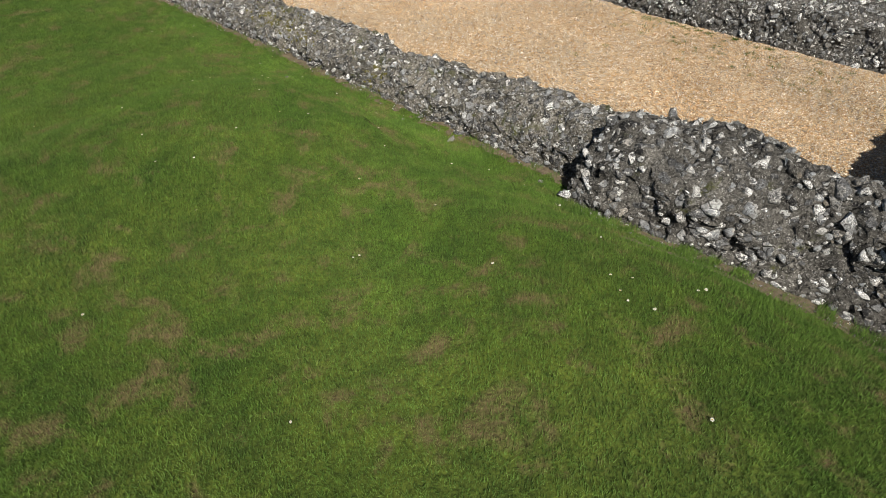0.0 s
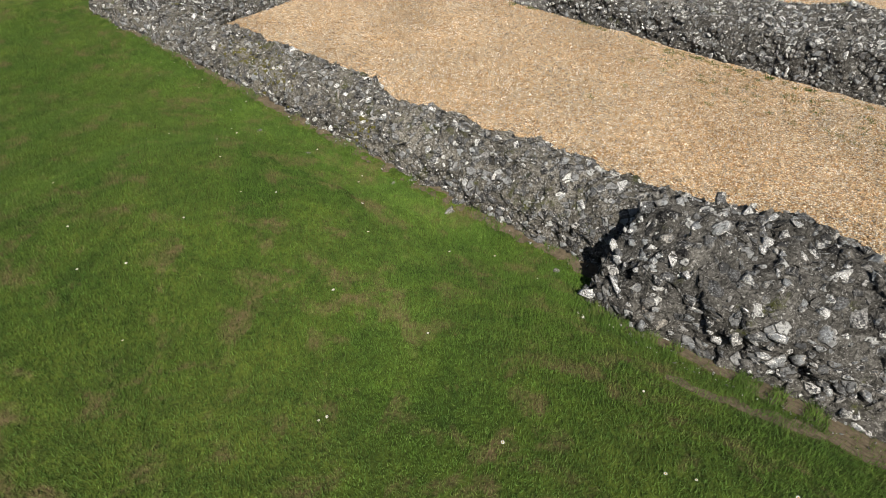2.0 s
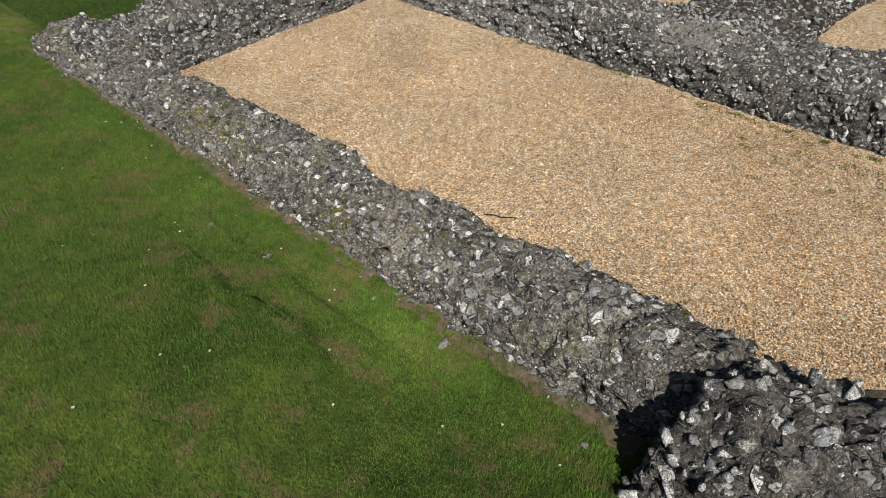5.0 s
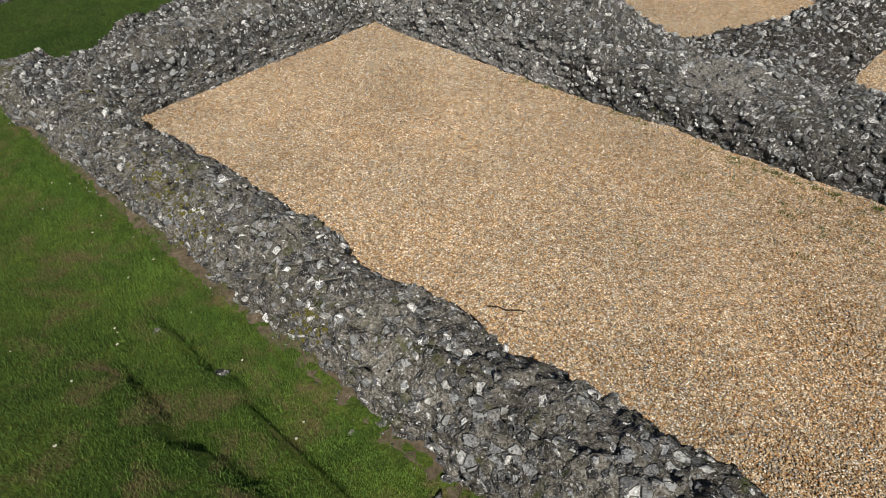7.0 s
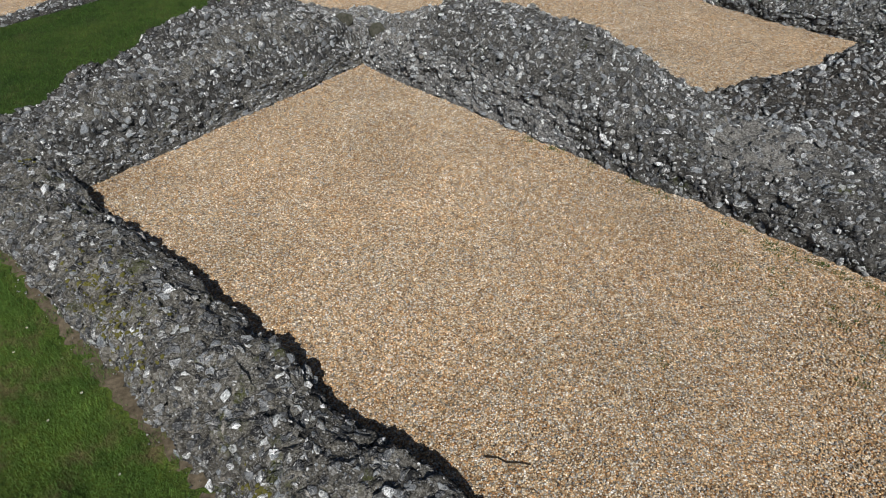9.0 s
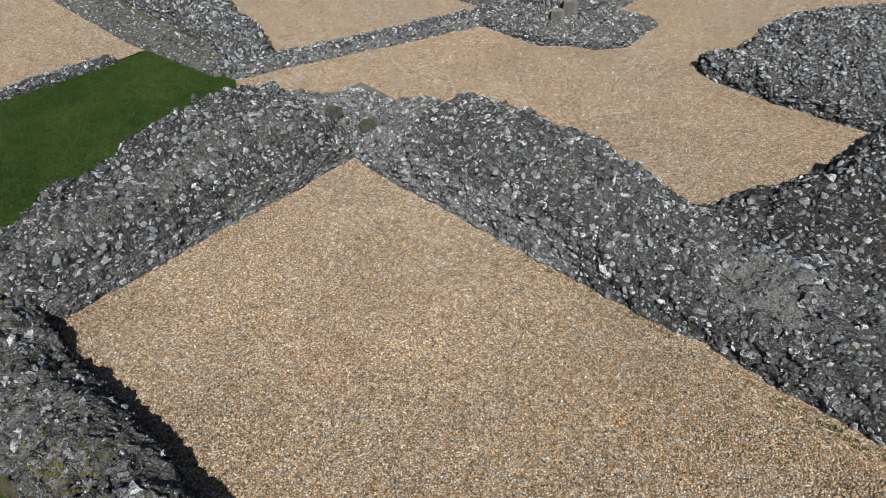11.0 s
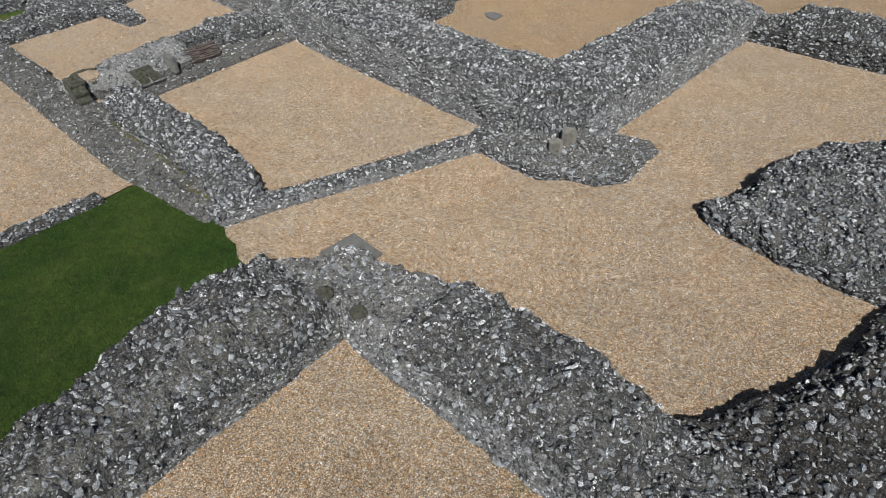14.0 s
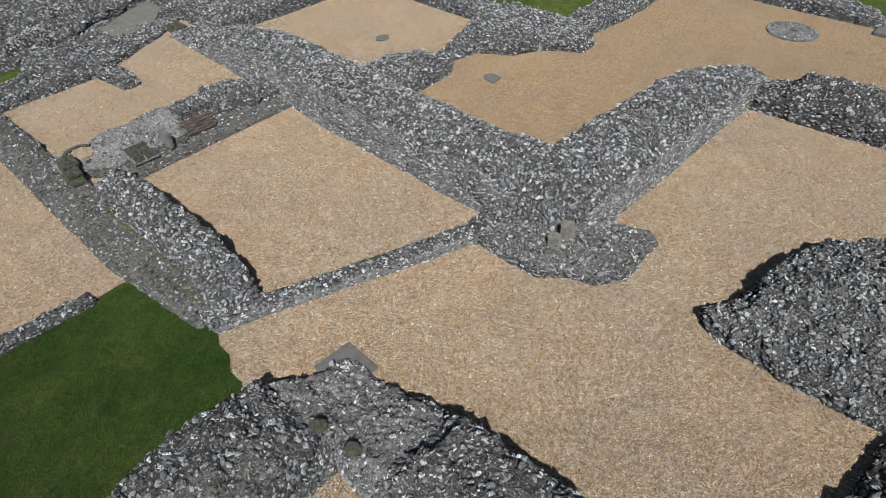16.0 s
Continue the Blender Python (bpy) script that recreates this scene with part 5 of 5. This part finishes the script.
# bare earth where the turf meets the walls
def soil_strip(name, points, seed):
    rng = random.Random(seed)
    verts, faces = [], []
    rows = []
    for (u0, a0, b0), (u1, a1, b1) in zip(points[:-1], points[1:]):
        k = max(1, int((u1 - u0) / 0.08))
        rows += [(u0 + (u1 - u0) * i / k, a0 + (a1 - a0) * i / k, b0 + (b1 - b0) * i / k) for i in range(k)]
    for u, a, b in rows:
        a += 0.07 * noise.noise(Vector((u * 2.3, seed, 0))) + 0.07 * noise.noise(Vector((u * 6.1, seed, 3))) + rng.uniform(-0.05, 0.05)
        b += (0.09 * noise.noise(Vector((u * 5.3, seed, 8))) + rng.uniform(-0.05, 0.05)) * (seed == 3)
        b = max(b, a + 0.01)
        for j in range(4):
            n = a + (b - a) * j / 3
            p = P(u, n)
            verts.append((p.x, p.y, bank(p.x, p.y) + (0.004 if 0 < j else -0.012) + 0.008 * noise.noise(Vector((p.x * 9, p.y * 9, 0)))))
    for i in range(len(rows) - 1):
        for j in range(3):
            faces.append((4 * i + j, 4 * i + 4 + j, 4 * i + 5 + j, 4 * i + 1 + j))
    ob = new(name, mesh_of(name, verts, faces, [M_SOIL], True))
    return tagged(ob, "bare trodden earth along the wall's foot", "bare earth", kind="structure")


soil_strip("soil_1", [(-15.5, 6.22, 6.44), (-9, 6.17, 6.44), (-3.2, 6.15, 6.46)], 1)
soil_strip("soil_2", [(-3.0, 5.5, 5.75), (-1.9, 5.45, 5.75), (-1.1, 5.4, 5.95), (-0.6, 5.6, 6.2), (0.2, 5.65, 6.4), (1.2, 5.6, 6.35), (2.4, 5.65, 6.35)], 2)
soil_strip("soil_3", [(-1.9, 4.78, 4.9), (-1.5, 4.76, 5.02), (-1.0, 5.0, 5.42), (-0.7, 5.25, 5.75), (0.0, 5.45, 6.0), (1.0, 5.55, 6.1), (2.4, 5.6, 6.1)], 3)

# deep green lawn inside the ruin
us, ns = np.arange(-20.7, -15.2, 0.2), np.arange(3.0, 13.11, 0.2)
verts = []
for u in us:
    reach = float(np.interp(u, [-20.7, -17.8, -16.2, -15.2], [13.3, 13.42, 12.95, 12.8])) + 0.06 * math.sin(u * 8)
    verts += [(*world_xy(u, 3.0 + (n - 3.0) * (reach - 3.0) / (ns[-1] - 3.0)), 0.016 + 0.006 * noise.noise(Vector((u, n, 0)))) for n in ns]
k = len(ns)
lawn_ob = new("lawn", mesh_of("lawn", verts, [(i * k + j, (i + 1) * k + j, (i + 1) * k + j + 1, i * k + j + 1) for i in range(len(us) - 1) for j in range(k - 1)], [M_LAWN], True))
if lawn_ob.data.polygons[0].normal.z < 0:
    lawn_ob.data.flip_normals()
tagged(lawn_ob, "deep green lawn between the ruined walls", "lawn", kind="structure")

# moss cushions on the low wall
rng, top = random.Random(61), tree_of("wall_1")
spots = []
for u, n, count, spread_by in ((-10.6, 6.75, 110, 0.3), (-10.0, 6.6, 90, 0.28), (-9.4, 6.5, 70, 0.2), (-7.4, 6.45, 60, 0.15), (-13.9, 7.3, 30, 0.2)):
    for _ in range(count):
        p = P(u + rng.gauss(0, spread_by), n + rng.gauss(0, spread_by * 0.6), 3)
        hit = top.ray_cast(p, Vector((0, 0, -1)))
        if hit[0] is not None and hit[0].z > 0.25:
            spots.append((hit[0], hit[1]))
tagged(sown("moss", FLINTS[NODULES:], np.array([p[:] for p, _ in spots]), np.array([n[:] for _, n in spots]), np.array([rng.uniform(0.012, 0.034) for _ in spots]), M_MOSS, bpy.data.objects["wall_1"], 62, -0.25, 0.2), "", "")

# moss in the angle between the ledge and the wall on it
rng, top, spots = random.Random(63), tree_of("wall_9"), []
for _ in range(320):
    u = rng.uniform(-23.6, -18.4)
    p = P(u, (13.9 if u < -19.8 else 13.7) - abs(rng.gauss(0, 0.07)), 3)
    hit = top.ray_cast(p, Vector((0, 0, -1)))
    if hit[0] is not None and noise.noise(Vector((u * 1.7, 0, 0))) > -0.15:
        spots.append((hit[0], hit[1]))
tagged(sown("moss", FLINTS[NODULES:], np.array([p[:] for p, _ in spots]), np.array([n[:] for _, n in spots]), np.array([rng.uniform(0.015, 0.04) for _ in spots]), M_MOSS, bpy.data.objects["wall_9"], 64, -0.25, 0.2), "", "")

# daisies in the turf
def daisy():
    ob = holder("daisy", Matrix(), "small white daisy flower open in the grass", "daisy", "daisies")
    bm = bmesh.new()
    for k in range(10):
        a = math.tau * k / 10
        pts = [(0.004, a - 0.25, 0.0), (0.013, a - 0.22, 0.001), (0.0145, a, 0.002), (0.013, a + 0.22, 0.001), (0.004, a + 0.25, 0.0)]
        bm.faces.new([bm.verts.new((r * math.cos(t), r * math.sin(t), z + 0.05)) for r, t, z in pts])
    part("petals", bm, M_WHITE, ob)
    bm = bmesh.new()
    bmesh.ops.create_icosphere(bm, subdivisions=1, radius=0.0048)
    bmesh.ops.translate(bm, vec=(0, 0, 0.0515), verts=bm.verts)
    part("centre", bm, M_YELLOW, ob, "yellow flower centre")
    bm = bmesh.new()
    bmesh.ops.create_cone(bm, segments=5, radius1=0.0012, radius2=0.001, depth=0.05)
    bmesh.ops.translate(bm, vec=(0, 0, 0.025), verts=bm.verts)
    part("stem", bm, M_LEAF, ob)
    return ob


M_YELLOW = plain_stone("flower_yellow", (0.55, 0.36, 0.03), (0.70, 0.48, 0.05))
flower, rng = daisy(), random.Random(71)
beds = [(-2.51, 6.64), (-2.59, 5.15), (-3.17, 3.68), (-1.08, 2.42), (-0.81, 4.4), (0.45, 4.05), (1.68, 3.31), (1.45, 3.52), (2.12, 3.56), (2.2, 3.6), (-0.86, 4.37), (-2.82, 9.47), (-2.94, 9.68)]
beds += [tuple(P(rng.uniform(-13, 0.5), 6.2 - abs(rng.gauss(0, 2.2)) - 0.1))[:2] for _ in range(42)]
for k, (x, y) in enumerate(beds):
    m = pose(x, y, bank(x, y) - 0.005, rng.uniform(-18, 2), rng.uniform(-12, 12), rng.uniform(0, 360)) @ Matrix.Scale(rng.uniform(0.75, 1.2), 4)
    if k:
        copy_thing(flower, m)
    else:
        flower.matrix_basis = m

# a twig on the gravel
bm = bmesh.new()
pts = [P(-6.48 + 0.36 * t, 8.21 + 0.2 * t + 0.02 * math.sin(9 * t), 0.014) for t in (0, 0.25, 0.5, 0.75, 1.0)]
rings = []
for i, p in enumerate(pts):
    rings.append([bm.verts.new(p + Vector((0.009 * math.cos(a) * (1.1 - 0.15 * i), 0.009 * math.sin(a) * (1.1 - 0.15 * i), 0.009 * math.sin(a * 2)))) for a in (0.5, 1.7, 2.9, 4.1, 5.3)])
for a, b in zip(rings[:-1], rings[1:]):
    for k in range(5):
        bm.faces.new((a[k], a[(k + 1) % 5], b[(k + 1) % 5], b[k]))
single("twig", bm, M_TWIG, Matrix(), "dark dead twig lying on the gravel", "twig")

g = np.random.default_rng(81)
u = np.concatenate([g.uniform(-15.5, -3.2, 190), g.uniform(-3.0, 2.0, 190)])
n = np.concatenate([g.uniform(6.16, 6.38, 190), g.uniform(5.2, 5.55, 190) + np.interp(u[190:], [-1.6, -0.5, 0.3], [0.0, 0.38, 0.5])])
x, y = world_xy(u, n)
at_ = np.stack([x, y, turf_z(u, n) + 0.012], 1)
tagged(sown("foot_rubble", CHIPS, at_, np.tile([0.0, 0.0, 1.0], (len(u), 1)), 0.006 + 0.018 * g.random(len(u)) ** 2, M_CHIP, None, 82, 0.2), "small fallen flint chips on the bare earth", "flint chips")
